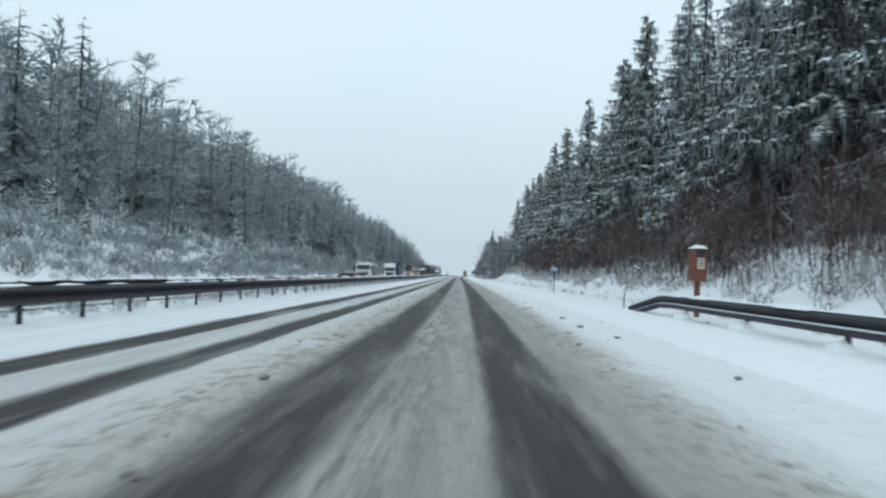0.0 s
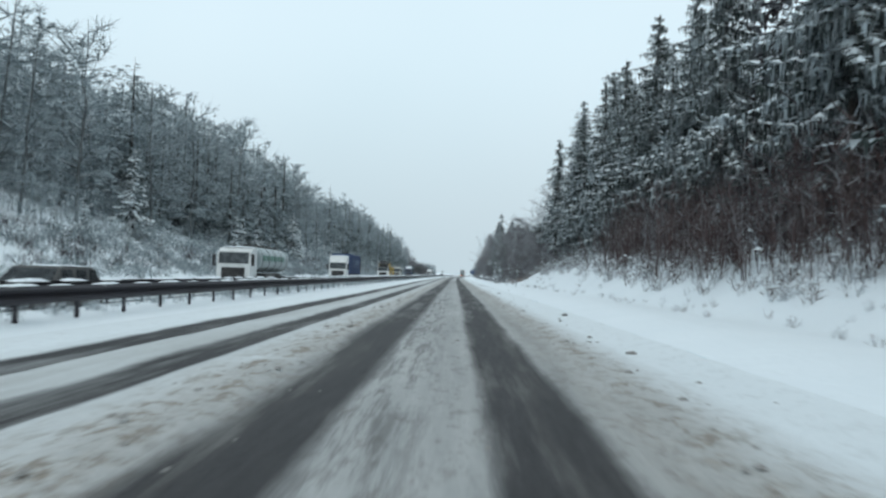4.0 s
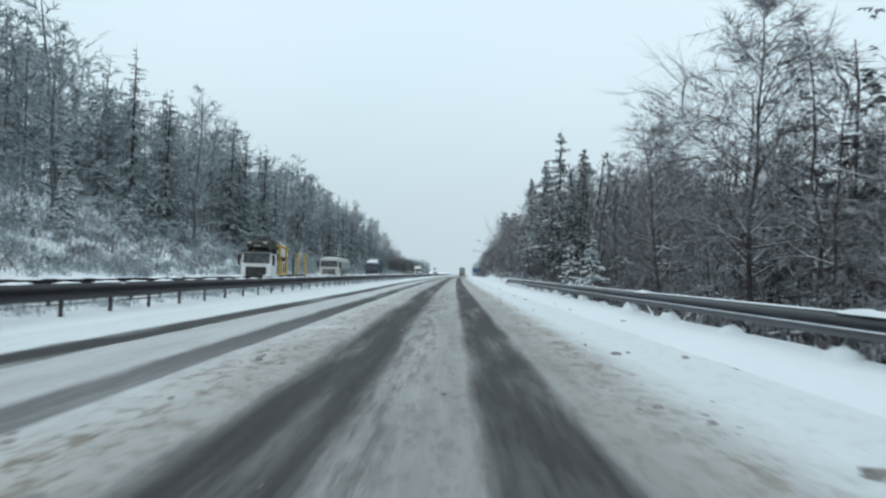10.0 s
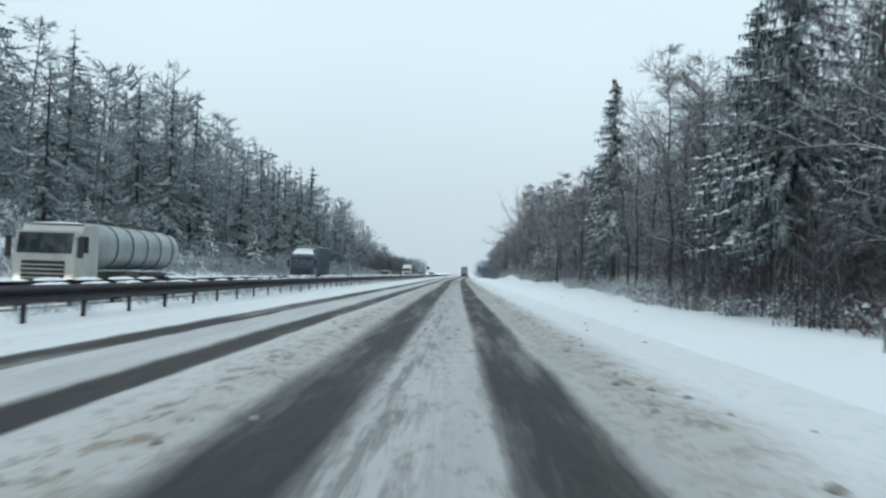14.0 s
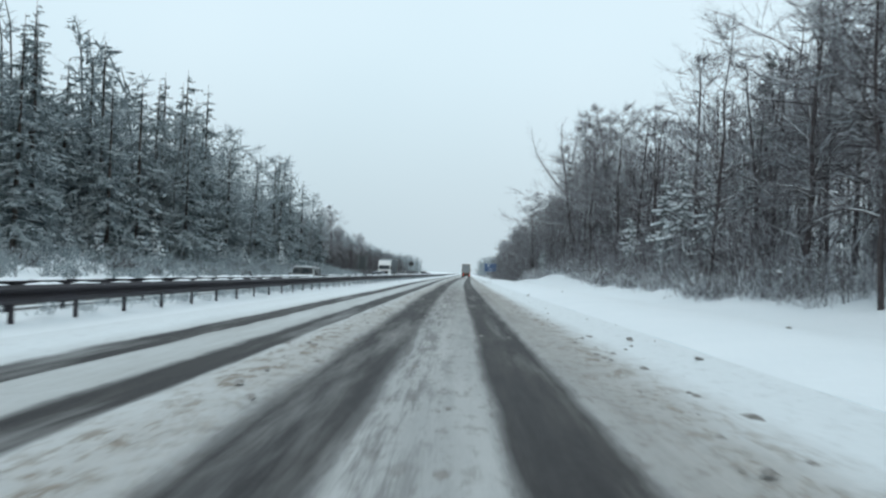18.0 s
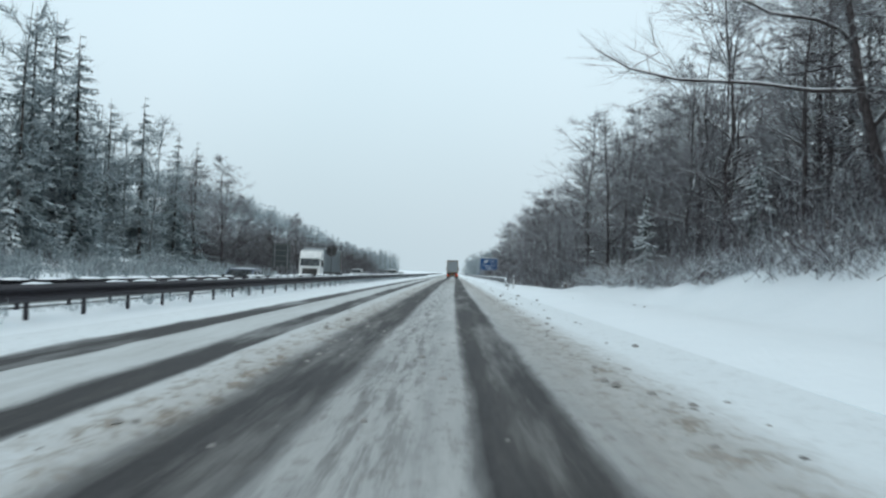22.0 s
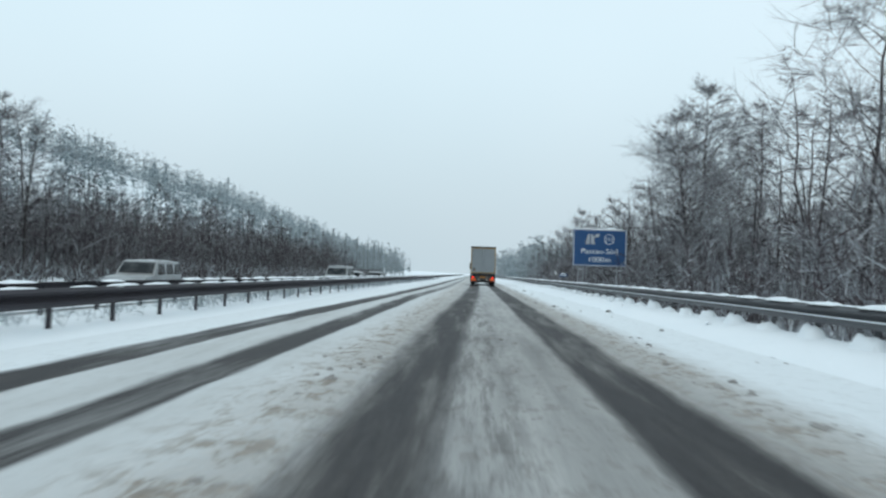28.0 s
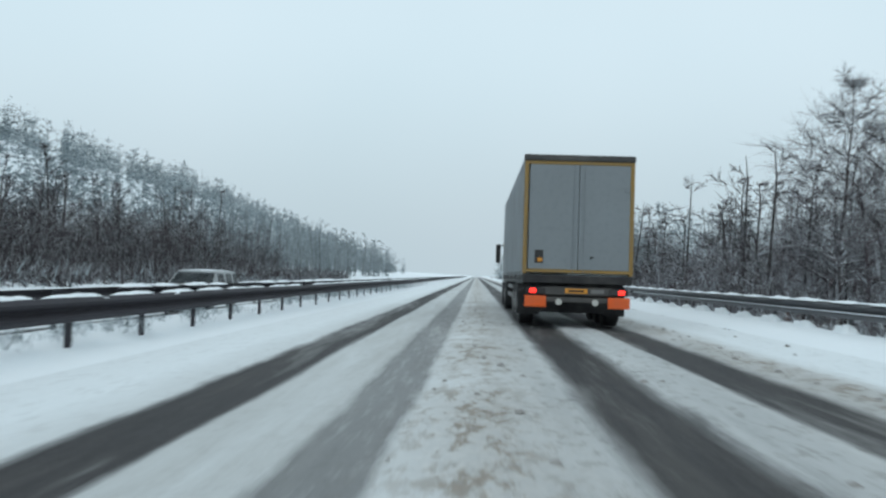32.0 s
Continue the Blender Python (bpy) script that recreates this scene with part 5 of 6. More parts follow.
def wheel(parent, x, y, r=0.5, w=0.3):
    tyre = part("wheel", lathe([(-w / 2, r * 0.62), (-w / 2, r * 0.9), (-w / 2 + 0.04, r), (w / 2 - 0.04, r), (w / 2, r * 0.9), (w / 2, r * 0.62)]), BLACK, parent, "black tyre caked with slush")
    tyre.location = (x, y, r)
    out = 1 if x > 0 else -1
    part("rim", lathe([(out * (w / 2 - 0.06), r * 0.6), (out * (w / 2 + 0.012), r * 0.58), (out * (w / 2 - 0.02), r * 0.4), (out * (w / 2 + 0.03), r * 0.2), (out * (w / 2 + 0.03), r * 0.05)], 16), RIM, tyre)


def lorry_cab(lorry, paint, high=3.7, tall=True, lit=False, visor=True):
    """A cab-over tractor; its front is at y = 0 and it faces +y."""
    top = high
    body = part("cab", extrude([(-2.1, 0.95), (-2.1, top - 0.05), (-1.5, top), (-0.75, top - 0.12), (-0.42, top - 0.5), (-0.22, 2.85), (-0.02, 1.85), (0.03, 1.1), (0.0, 0.42), (-0.75, 0.38), (-0.8, 1.0), (-1.6, 1.0), (-1.65, 0.95)], -1.22, 1.22, 0.05), paint, lorry)
    part("windscreen", extrude([(-0.175, 2.72), (-0.012, 1.92), (0.004, 1.92), (-0.155, 2.72)], -1.08, 1.08), GLASS, body)
    if visor:
        part("sun_visor", extrude([(-0.30, 2.92), (0.02, 2.80), (0.02, 2.76), (-0.24, 2.78)], -1.12, 1.12, 0.01), paint, body)
    part("grille", box(-0.85, 0.85, 0.02, 0.045, 0.85, 1.62, 0.01), BLACK, body)
    for k in range(4):
        part("grille_bar", box(-0.83, 0.83, 0.04, 0.062, 0.93 + 0.17 * k, 0.97 + 0.17 * k, 0.006), CHASSIS if paint is not CREAM else paint, body)
    part("bumper", box(-1.23, 1.23, -0.45, 0.07, 0.36, 0.72, 0.05), paint, lorry)
    for s in (-1, 1):
        part("headlamp", box(s * 0.95 - 0.17, s * 0.95 + 0.17, 0.03, 0.085, 0.62, 0.82, 0.02), HEADLAMP if lit else DULL_LAMP, body)
        part("side_window", box(s * 1.222 - 0.006, s * 1.222 + 0.006, -1.15, -0.32, 1.95, 2.62), GLASS, body)
        mirror = part("mirror", box(s * 1.42 - 0.1, s * 1.42 + 0.1, -0.12, 0.06, 1.75, 2.55, 0.04), BLACK, lorry, "black wing mirror")
        part("mirror_arm", box(min(s * 1.2, s * 1.4), max(s * 1.2, s * 1.4), -0.06, -0.02, 2.48, 2.53), BLACK, mirror)
        part("step", box(min(s * 1.02, s * 1.24), max(s * 1.02, s * 1.24), -0.75, -0.2, 0.4, 0.46, 0.01), CHASSIS, lorry)
        wheel(lorry, s * 1.08, -1.2, 0.5, 0.32)
        wheel(lorry, s * 1.05, -4.6, 0.5, 0.4)
    part("chassis", box(-0.45, 0.45, -6.6, -0.3, 0.75, 1.0, 0.02), CHASSIS, lorry)
    part("roof_snow", lump_mesh("roof_snow", 1.2, 2.2, 0.09, 3, SNOW), SNOW, lorry).matrix_basis = pose(0, -1.4, top - 0.03)
    return body


def trailer_run(lorry, y0, y1):
    part("trailer_chassis", box(-0.5, 0.5, y1 + 0.25, y0 - 0.3, 0.85, 1.2, 0.02), CHASSIS, lorry)
    for k in range(3):
        for s in (-1, 1):
            wheel(lorry, s * 1.06, y1 + 1.9 + 1.3 * k, 0.5, 0.38)
    for s in (-1, 1):
        guard = part("side_guard", box(s * 1.2 - 0.02, s * 1.2 + 0.02, y1 + 6.2, y0 - 4.2, 0.55, 0.68, 0.01), RIM, lorry)
        part("guard_rail_bar", box(s * 1.2 - 0.02, s * 1.2 + 0.02, y1 + 6.2, y0 - 4.2, 0.82, 0.95, 0.01), RIM, guard)


def curtain_lorry(label, paint, tarp, m, rear=False, lit=False, logo=None, length=13.6):
    """An articulated lorry with a curtain-sided trailer, front at y = 0."""
    lorry = thing("articulated_lorry", label, "lorry", "vehicles on the motorway")
    lorry_cab(lorry, paint, 3.75, lit=lit)
    y0, y1 = -2.55, -2.55 - length
    trailer_run(lorry, y0, y1)
    part("trailer_front", box(-1.27, 1.27, y0 - 0.06, y0, 1.12, 4.0, 0.02), tarp, lorry)
    part("trailer_roof", box(-1.275, 1.275, y1, y0, 3.93, 4.02, 0.03), PALE_TARP if tarp is not BLUE_TARP else tarp, lorry)
    part("trailer_floor", box(-1.27, 1.27, y1, y0, 1.1, 1.24, 0.015), CHASSIS, lorry)
    for s in (-1, 1):
        bm = bmesh.new()
        n = 46
        cols = []
        for k in range(n + 1):
            y = y0 - 0.06 + (y1 - y0 + 0.1) * k / n
            d = 0.012 * math.sin(k * 2.1) + 0.01 * math.sin(k * 0.7 + s)
            cols.append([bm.verts.new((s * (1.262 + d * f), y, z)) for z, f in ((1.16, 1.2), (2.0, 0.6), (3.2, 0.5), (3.95, 0.2))])
        for a, b in zip(cols, cols[1:]):
            for i in range(3):
                bm.faces.new((a[i], b[i], b[i + 1], a[i + 1]))
        bmesh.ops.solidify(bm, geom=list(bm.faces), thickness=0.01)
        curtain = part("curtain", bm, tarp, lorry)
        if logo:
            for back, front, low, high in ((10.9, 6.7, 2.95, 3.2), (10.9, 6.4, 2.62, 2.8), (10.7, 6.0, 2.2, 2.28)):
                part("marking", box(s * 1.29 - 0.004, s * 1.29 + 0.004, y0 - back, y0 - front, low, high), logo, curtain, "faded lettering shown as a bar")
            for front, low, high in ((4.35, 2.75, 3.3), (4.42, 2.2, 2.68)):
                part("emblem", box(s * 1.29 - 0.004, s * 1.29 + 0.004, y0 - front - 0.8 + 2 * (front - 4.35), y0 - front, low, high, 0.003), logo, curtain, "faded shield emblem")
        for k in range(14):
            part("strap", box(s * 1.285 - 0.006, s * 1.285 + 0.006, y0 - 0.6 - 0.95 * k, y0 - 0.55 - 0.95 * k, 1.0, 1.32), BLACK, curtain)
    back = y1
    for s in (-1, 1):
        door = part("rear_door", box(min(s * 0.008, s * 1.15), max(s * 0.008, s * 1.178), back - 0.05, back, 1.38, 3.82, 0.012), GREY_TARP, lorry, "grey rear door panel")
        part("lock_rod", tube_bm([(s * 0.12, back - 0.075, 1.3), (s * 0.12, back - 0.06, 3.85)], 0.007), GREY_TARP, door)
        part("hinge", box(s * 1.1 - 0.05, s * 1.1 + 0.05, back - 0.07, back - 0.045, 3.2, 3.3, 0.008), GREY_TARP, door)
        part("frame_post", box(min(s * 1.18, s * 1.275), max(s * 1.18, s * 1.275), back - 0.055, back + 0.06, 1.26, 3.9, 0.01), YELLOW, lorry, "faded yellow frame post")
        part("marker_panel", box(s * 0.96 - 0.25, s * 0.96 + 0.25, back - 0.12, back - 0.08, 0.50, 0.76, 0.012), ORANGE, lorry, "orange reflective marker panel")
        cluster = part("lamp_cluster", box(s * 0.95 - 0.22, s * 0.95 + 0.22, back - 0.11, back - 0.03, 0.80, 0.95, 0.015), BLACK, lorry)
        part("tail_lamp", box(s * 1.02 - 0.075, s * 1.02 + 0.075, back - 0.125, back - 0.10, 0.825, 0.93, 0.012), RED_LAMP, cluster, "lit red tail lamp")
        part("mudflap", box(s * 1.04 - 0.27, s * 1.04 + 0.27, back + 1.12, back + 1.14, 0.28, 1.0), BLACK, lorry)
        disc = part("round_marker", lathe([(-0.01, 0.075), (0.01, 0.075)], 18), DULL_LAMP, lorry, "round white reflector")
        disc.matrix_basis = pose(s * 0.42, back - 0.1, 0.63, 0, 0, 90)
        part("marker_lamp", tube_bm([(s * 1.22, back - 0.08, 0.93), (s * 1.36, back - 0.12, 0.86)], 0.02), BLACK, lorry)
    part("frame_bottom", box(-1.178, 1.178, back - 0.055, back + 0.06, 1.30, 1.378, 0.01), YELLOW, lorry)
    part("frame_top", box(-1.178, 1.178, back - 0.055, back + 0.06, 3.822, 3.9, 0.01), YELLOW, lorry)
    part("roof_edge", box(-1.29, 1.29, back - 0.08, back + 0.1, 3.9, 4.05, 0.03), CHASSIS, lorry, "dark rear roof rail")
    part("sill", box(-1.27, 1.27, back - 0.07, back + 0.1, 1.06, 1.25, 0.015), BLACK, lorry)
    part("underrun_bar", box(-1.2, 1.2, back - 0.06, back + 0.05, 0.62, 0.74, 0.02), CHASSIS, lorry)
    # black sheet added to give the shade under the chassis
    part("spray_flap", box(-1.12, 1.12, back + 1.05, back + 1.08, 0.34, 1.04, 0.01), BLACK, lorry, "wide black sheet for the shade under the chassis")
    part("axle_beam", box(-0.78, 0.78, back + 1.3, back + 1.6, 0.4, 0.72, 0.04), BLACK, lorry)
    part("rear_crossmember", box(-1.1, 1.1, back + 0.1, back + 0.2, 0.72, 1.06, 0.02), BLACK, lorry)
    part("spare_carrier", box(-0.55, 0.55, back + 2.4, back + 3.6, 0.45, 0.9, 0.08), BLACK, lorry)
    part("plate_board", box(-0.8, 0.8, back - 0.08, back - 0.03, 0.79, 0.97, 0.01), CHASSIS, lorry)
    plate = part("number_plate", box(-0.28, 0.24, back - 0.095, back - 0.082, 0.83, 0.945, 0.004), AMBER_PLATE, lorry, "amber number plate")
    part("plate_bar", box(-0.2, 0.16, back - 0.1, back - 0.096, 0.865, 0.91), BLACK, plate)
    part("toll_plate", box(0.32, 0.62, back - 0.095, back - 0.082, 0.84, 0.93, 0.004), RIM, lorry)
    if rear:
        sticker = part("sticker", box(-1.0, -0.8, back - 0.056, back - 0.051, 1.52, 1.82), BLACK, lorry, "dark square sticker with an orange corner")
        part("sticker_mark", box(-0.93, -0.82, back - 0.06, back - 0.057, 1.55, 1.64), AMBER_PLATE, sticker)
        part("door_handle", box(0.28, 0.36, back - 0.09, back - 0.05, 1.66, 1.69, 0.006), BLACK, lorry)
    part("roof_snow", lump_mesh("roof_snow", length - 0.6, 2.4, 0.06, 8, SNOW), SNOW, lorry).matrix_basis = pose(0, (y0 + y1) / 2, 4.015)
    lorry.matrix_basis = m
    return lorry


def tube_bm(points, radius, sides=8):
    v, f = tube(points, [radius] * len(points), sides)
    bm = bmesh.new()
    vs = [bm.verts.new(p) for p in v]
    for face in f:
        bm.faces.new([vs[i] for i in face])
    return bm


def tanker(label, paint, band, m, length=11.5, lit=False):
    lorry = thing("tanker_lorry", label, "lorry", "vehicles on the motorway")
    lorry_cab(lorry, paint, 3.15, lit=lit, visor=False)
    y0, y1 = -2.7, -2.7 - length
    trailer_run(lorry, y0, y1)
    n = 28
    bm = bmesh.new()
    rings = []
    for y, k in ((y0, 0.3), (y0 - 0.12, 0.75), (y0 - 0.4, 0.97), (y0 - 0.9, 1), (y0 - length * 0.5, 1.0), (y1 + 0.8, 1), (y1 + 0.35, 0.97), (y1 + 0.1, 0.75), (y1, 0.3)):
        rings.append([bm.verts.new((1.22 * k * math.copysign(abs(math.cos(a)) ** 0.8, math.cos(a)), y, 2.3 + 0.98 * k * math.copysign(abs(math.sin(a)) ** 0.8, math.sin(a)))) for a in (2 * math.pi * i / n for i in range(n))])
    for a, b in zip(rings, rings[1:]):
        for i in range(n):
            bm.faces.new((a[i], a[(i + 1) % n], b[(i + 1) % n], b[i]))
    bm.faces.new(rings[0])
    bm.faces.new(rings[-1][::-1])
    bmesh.ops.recalc_face_normals(bm, faces=bm.faces)
    for f in bm.faces:
        f.smooth = True
    vessel = part("tank", bm, TANK, lorry, "dull rounded steel tank")
    part("walkway", box(-0.35, 0.35, y1 + 1.0, y0 - 1.0, 3.26, 3.32, 0.01), CHASSIS, vessel)
    for k in range(5):
        hatch = part("hatch", lathe([(0, 0.27), (0.1, 0.27), (0.14, 0.2)], 16), CHASSIS, vessel)
        hatch.matrix_basis = pose(0, y0 - 1.4 - k * (length - 2.8) / 4, 3.32, 0, -90, 0)
        part("tank_band", ring_bm(1.245, 1.0, 2.3, y0 - 1.3 - k * (length - 2.6) / 4, 0.07, n), CHASSIS, vessel)
    for s in (-1, 1):
        part("handrail", tube_bm([(s * 0.42, y0 - 1.0, 3.2), (s * 0.42, y0 - 1.0, 3.75), (s * 0.42, y1 + 1.2, 3.75), (s * 0.42, y1 + 1.2, 3.2)], 0.02), RIM, lorry)
        part("side_skirt", box(s * 1.2 - 0.02, s * 1.2 + 0.02, y1 + 5.6, y0 - 2.3, 0.72, 1.25, 0.01), CHASSIS, lorry)
        part("mudguard", box(s * 1.06 - 0.24, s * 1.06 + 0.24, y1 + 1.2, y1 + 5.2, 1.08, 1.14, 0.02), CHASSIS, lorry)
        if band:
            for k in range(6):
                part("marking", box(s * 1.232 - 0.01, s * 1.232 + 0.012, y0 - 2.2 - 1.35 * k, y0 - 1.2 - 1.35 * k, 2.2, 2.62, 0.004), band, vessel, "faded green lettering shown as a bar")
    part("bumper_bar", box(-1.2, 1.2, y1 - 0.15, y1 - 0.05, 0.55, 0.75, 0.02), RIM, lorry)
    lorry.matrix_basis = m
    return lorry


def ring_bm(a, b, z, y, wide, n):
    bm = bmesh.new()
    rows = [[bm.verts.new(((a + d) * math.copysign(abs(math.cos(t)) ** 0.8, math.cos(t)), y + w, z + (b + d) * math.copysign(abs(math.sin(t)) ** 0.8, math.sin(t)))) for t in (2 * math.pi * i / n for i in range(n))] for w, d in ((0, 0), (0, 0.02), (wide, 0.02), (wide, 0))]
    for p, q in zip(rows, rows[1:]):
        for i in range(n):
            bm.faces.new((p[i], p[(i + 1) % n], q[(i + 1) % n], q[i]))
    return bm


def car_shape(parent, paint, profile, cabin, wide, taper=0.82, lit=False, wheels=(-0.85, -3.4), r=0.32, panes=(), name="body"):
    """A car's shell: body outline and cabin outline of (y, z), front at y = 0, facing +y."""
    half = wide / 2
    body = part(name, extrude(profile, -half, half, 0.05), paint, parent)
    low, high = min(z for _, z in cabin), max(z for _, z in cabin)

    def narrow(z):
        return 1 - (1 - taper) * (z - low) / (high - low)

    part("roof", extrude(cabin, -half * 0.985, half * 0.985, 0.04, narrow), paint, body)
    for y0, y1, z0, z1 in panes:
        for s in (-1, 1):
            bm = bmesh.new()
            corners = [(y0, z0), (y1, z0), (y1 + (0.12 if y1 < y0 - 0.9 and y1 < wheels[1] - 0.1 else 0.0), z1), (y0 - 0.18 * (z1 - z0) / 0.45, z1)]
            bm.faces.new([bm.verts.new((s * (half * 0.985 * narrow(z) + 0.006), y, z)) for y, z in corners])
            bmesh.ops.solidify(bm, geom=list(bm.faces), thickness=0.008)
            part("side_window", bm, GLASS, body)
    up = sorted(cabin)
    front, roof_front = cabin[0], cabin[1]
    rear, roof_rear = cabin[-1], cabin[-2]
    for (ya, za), (yb, zb), d, n_ in ((front, roof_front, 0.012, "windscreen"), (rear, roof_rear, -0.012, "rear_window")):
        bm = bmesh.new()
        pts = []
        for f, wf in ((0.12, 0.9), (0.9, 0.9)):
            y, z = ya + (yb - ya) * f, za + (zb - za) * f
            pts.append((y + d * 1.5, z + 0.012, half * 0.985 * narrow(z) * wf))
        (y0_, z0_, w0), (y1_, z1_, w1) = pts
        bm.faces.new([bm.verts.new(p) for p in ((-w0, y0_, z0_), (w0, y0_, z0_), (w1, y1_, z1_), (-w1, y1_, z1_))])
        bmesh.ops.solidify(bm, geom=list(bm.faces), thickness=0.008)
        part(n_, bm, GLASS, body)
    nose = max(y for y, _ in profile)
    tail = min(y for y, _ in profile)
    for s in (-1, 1):
        part("headlamp", box(s * half * 0.74 - 0.16, s * half * 0.74 + 0.16, nose - 0.06, nose + 0.012, 0.62, 0.76, 0.02), HEADLAMP if lit else DULL_LAMP, body)
        part("tail_lamp", box(s * half * 0.8 - 0.12, s * half * 0.8 + 0.12, tail - 0.012, tail + 0.06, 0.75, 0.98, 0.02), ORANGE, body)
        part("mirror", box(s * (half + 0.09) - 0.09, s * (half + 0.09) + 0.09, front[0] - 0.55, front[0] - 0.43, low + 0.02, low + 0.17, 0.03), BLACK, body)
        for y in wheels:
            wheel(parent, s * (half - 0.12), y, r, 0.22)
    part("bumper", box(-half * 0.96, half * 0.96, nose - 0.1, nose + 0.05, 0.3, 0.52, 0.04), BLACK, body)
    part("grille", box(-half * 0.42, half * 0.42, nose - 0.05, nose + 0.016, 0.58, 0.74, 0.01), BLACK, body)
    plate = part("number_plate", box(-0.26, 0.26, nose + 0.03, nose + 0.062, 0.38, 0.49), PLATE, body)
    part("plate_bar", box(-0.2, 0.2, nose + 0.063, nose + 0.066, 0.415, 0.455), BLACK, plate)
    snow_len = abs(roof_rear[0] - roof_front[0])
    part("roof_snow", lump_mesh("roof_snow", snow_len * 0.9, wide * taper * 0.85, 0.05, 5, SNOW), SNOW, parent).matrix_basis = pose(0, (roof_front[0] + roof_rear[0]) / 2, high - 0.01)
    return body


def estate_car(label, paint, m, lit=True):
    car = thing("estate_car", label, "car", "vehicles on the motorway")
    car_shape(car, paint, [(0, 0.3), (0.0, 0.72), (-0.3, 0.84), (-1.1, 0.95), (-4.4, 0.98), (-4.5, 0.6), (-4.42, 0.3)], [(-1.05, 0.94), (-1.75, 1.45), (-2.2, 1.5), (-3.9, 1.46), (-4.36, 0.97)], 1.78, lit=lit,
              panes=((-1.55, -2.4, 0.97, 1.38), (-2.5, -3.3, 0.97, 1.38), (-3.4, -4.05, 0.97, 1.38)))
    car.matrix_basis = m
    return car


def off_roader(label, paint, m, lit=False):
    car = thing("off_road_car", label, "car", "vehicles on the motorway")
    car_shape(car, paint, [(0, 0.42), (0.0, 0.9), (-0.25, 1.02), (-1.25, 1.1), (-4.55, 1.12), (-4.62, 0.7), (-4.55, 0.42)], [(-1.15, 1.09), (-1.75, 1.72), (-2.1, 1.78), (-4.35, 1.75), (-4.56, 1.1)], 1.86, 0.86, lit, (-0.9, -3.6), 0.38,
              ((-1.6, -2.5, 1.14, 1.62), (-2.6, -3.5, 1.14, 1.62), (-3.6, -4.4, 1.14, 1.62)))
    for s in (-1, 1):
        part("roof_bar", tube_bm([(s * 0.62, -2.0, 1.78), (s * 0.62, -2.1, 1.84), (s * 0.62, -4.0, 1.83), (s * 0.62, -4.1, 1.76)], 0.018), BLACK, car)
    car.matrix_basis = m
    return car


def minibus(label, paint, m):
    van = thing("minibus", label, "van", "vehicles on the motorway")
    car_shape(van, paint, [(0, 0.34), (0.02, 0.82), (-0.18, 0.98), (-0.85, 1.12), (-4.8, 1.14), (-4.88, 0.7), (-4.82, 0.34)], [(-0.75, 1.11), (-1.5, 1.82), (-1.9, 1.95), (-4.6, 1.95), (-4.83, 1.12)], 1.9, 0.88, True, (-0.95, -3.95), 0.34,
              ((-1.45, -2.1, 1.16, 1.74), (-2.25, -3.3, 1.16, 1.76), (-3.42, -4.6, 1.16, 1.76)))
    van.matrix_basis = m
    return van


def car_transporter(label, m):
    lorry = thing("car_transporter", label, "lorry", "vehicles on the motorway")
    lorry_cab(lorry, WHITE, 2.75, visor=False)
    part("lower_deck", box(-1.22, 1.22, -17.0, -2.4, 0.85, 1.02, 0.02), CHASSIS, lorry)
    part("upper_deck", extrude([(0.1, 2.95), (-1.5, 2.82), (-6.3, 2.35), (-6.3, 2.25), (-1.5, 2.7), (0.1, 2.85)], -1.2, 1.2), BLACK, lorry)
    for y in (-3.3, -6.0):
        frame_ = part("lifting_frame", box(-1.27, -1.12, y - 0.1, y + 0.1, 0.9, 3.55, 0.02), BRIGHT_YELLOW, lorry, "yellow lifting frame")
        part("frame_post", box(1.12, 1.27, y - 0.1, y + 0.1, 0.9, 3.55, 0.02), BRIGHT_YELLOW, frame_)
        part("frame_beam", box(-1.12, 1.12, y - 0.08, y + 0.08, 3.4, 3.54, 0.02), BRIGHT_YELLOW, frame_)
    for s in (-1, 1):
        part("frame_side", box(s * 1.2 - 0.06, s * 1.2 + 0.06, -5.9, -3.4, 3.38, 3.52, 0.02), BRIGHT_YELLOW, lorry)
        part("frame_sill", box(s * 1.2 - 0.06, s * 1.2 + 0.06, -5.9, -3.4, 0.95, 1.1, 0.02), BRIGHT_YELLOW, lorry)
        for y in (-11.5, -15.5):
            part("trailer_post", box(s * 1.17 - 0.08, s * 1.17 + 0.08, y - 0.09, y + 0.09, 0.95, 3.0, 0.02), BRIGHT_YELLOW, lorry, "yellow trailer post")
        part("trailer_post", box(s * 1.17 - 0.07, s * 1.17 + 0.07, -9.6, -9.4, 0.95, 2.7, 0.02), CHASSIS, lorry)
        for y in (-5.6, -10.5, -13.2, -14.4):
            wheel(lorry, s * 1.04, y, 0.4, 0.34)
    lorry.matrix_basis = m
    return lorry


OPP = -0.4  # the opposite carriageway lies a little lower
SLOW, FAST = -16.0, -12.4
curtain_lorry("grey curtain-sided lorry with yellow-framed rear doors and lit tail lamps", WHITE, PALE_TARP, at(0.1, 594 + 16.15, 0.03), rear=True)
tanker("grey steel tanker lorry with faded green markings on the far carriageway", WHITE, GREEN, at(SLOW, 150 - 14.3, OPP, 180))
curtain_lorry("white-cabbed lorry with a blue curtain trailer on the far carriageway", WHITE, BLUE_TARP, at(SLOW, 189, OPP, 180), logo=FADED_PRINT)
car_transporter("white car transporter with yellow lifting frames on the far carriageway", at(SLOW, 258.5, OPP, 180))
tanker("cream tanker lorry with lit headlamps on the far carriageway", CREAM, None, at(SLOW, 297, OPP, 180), 9.5, True)
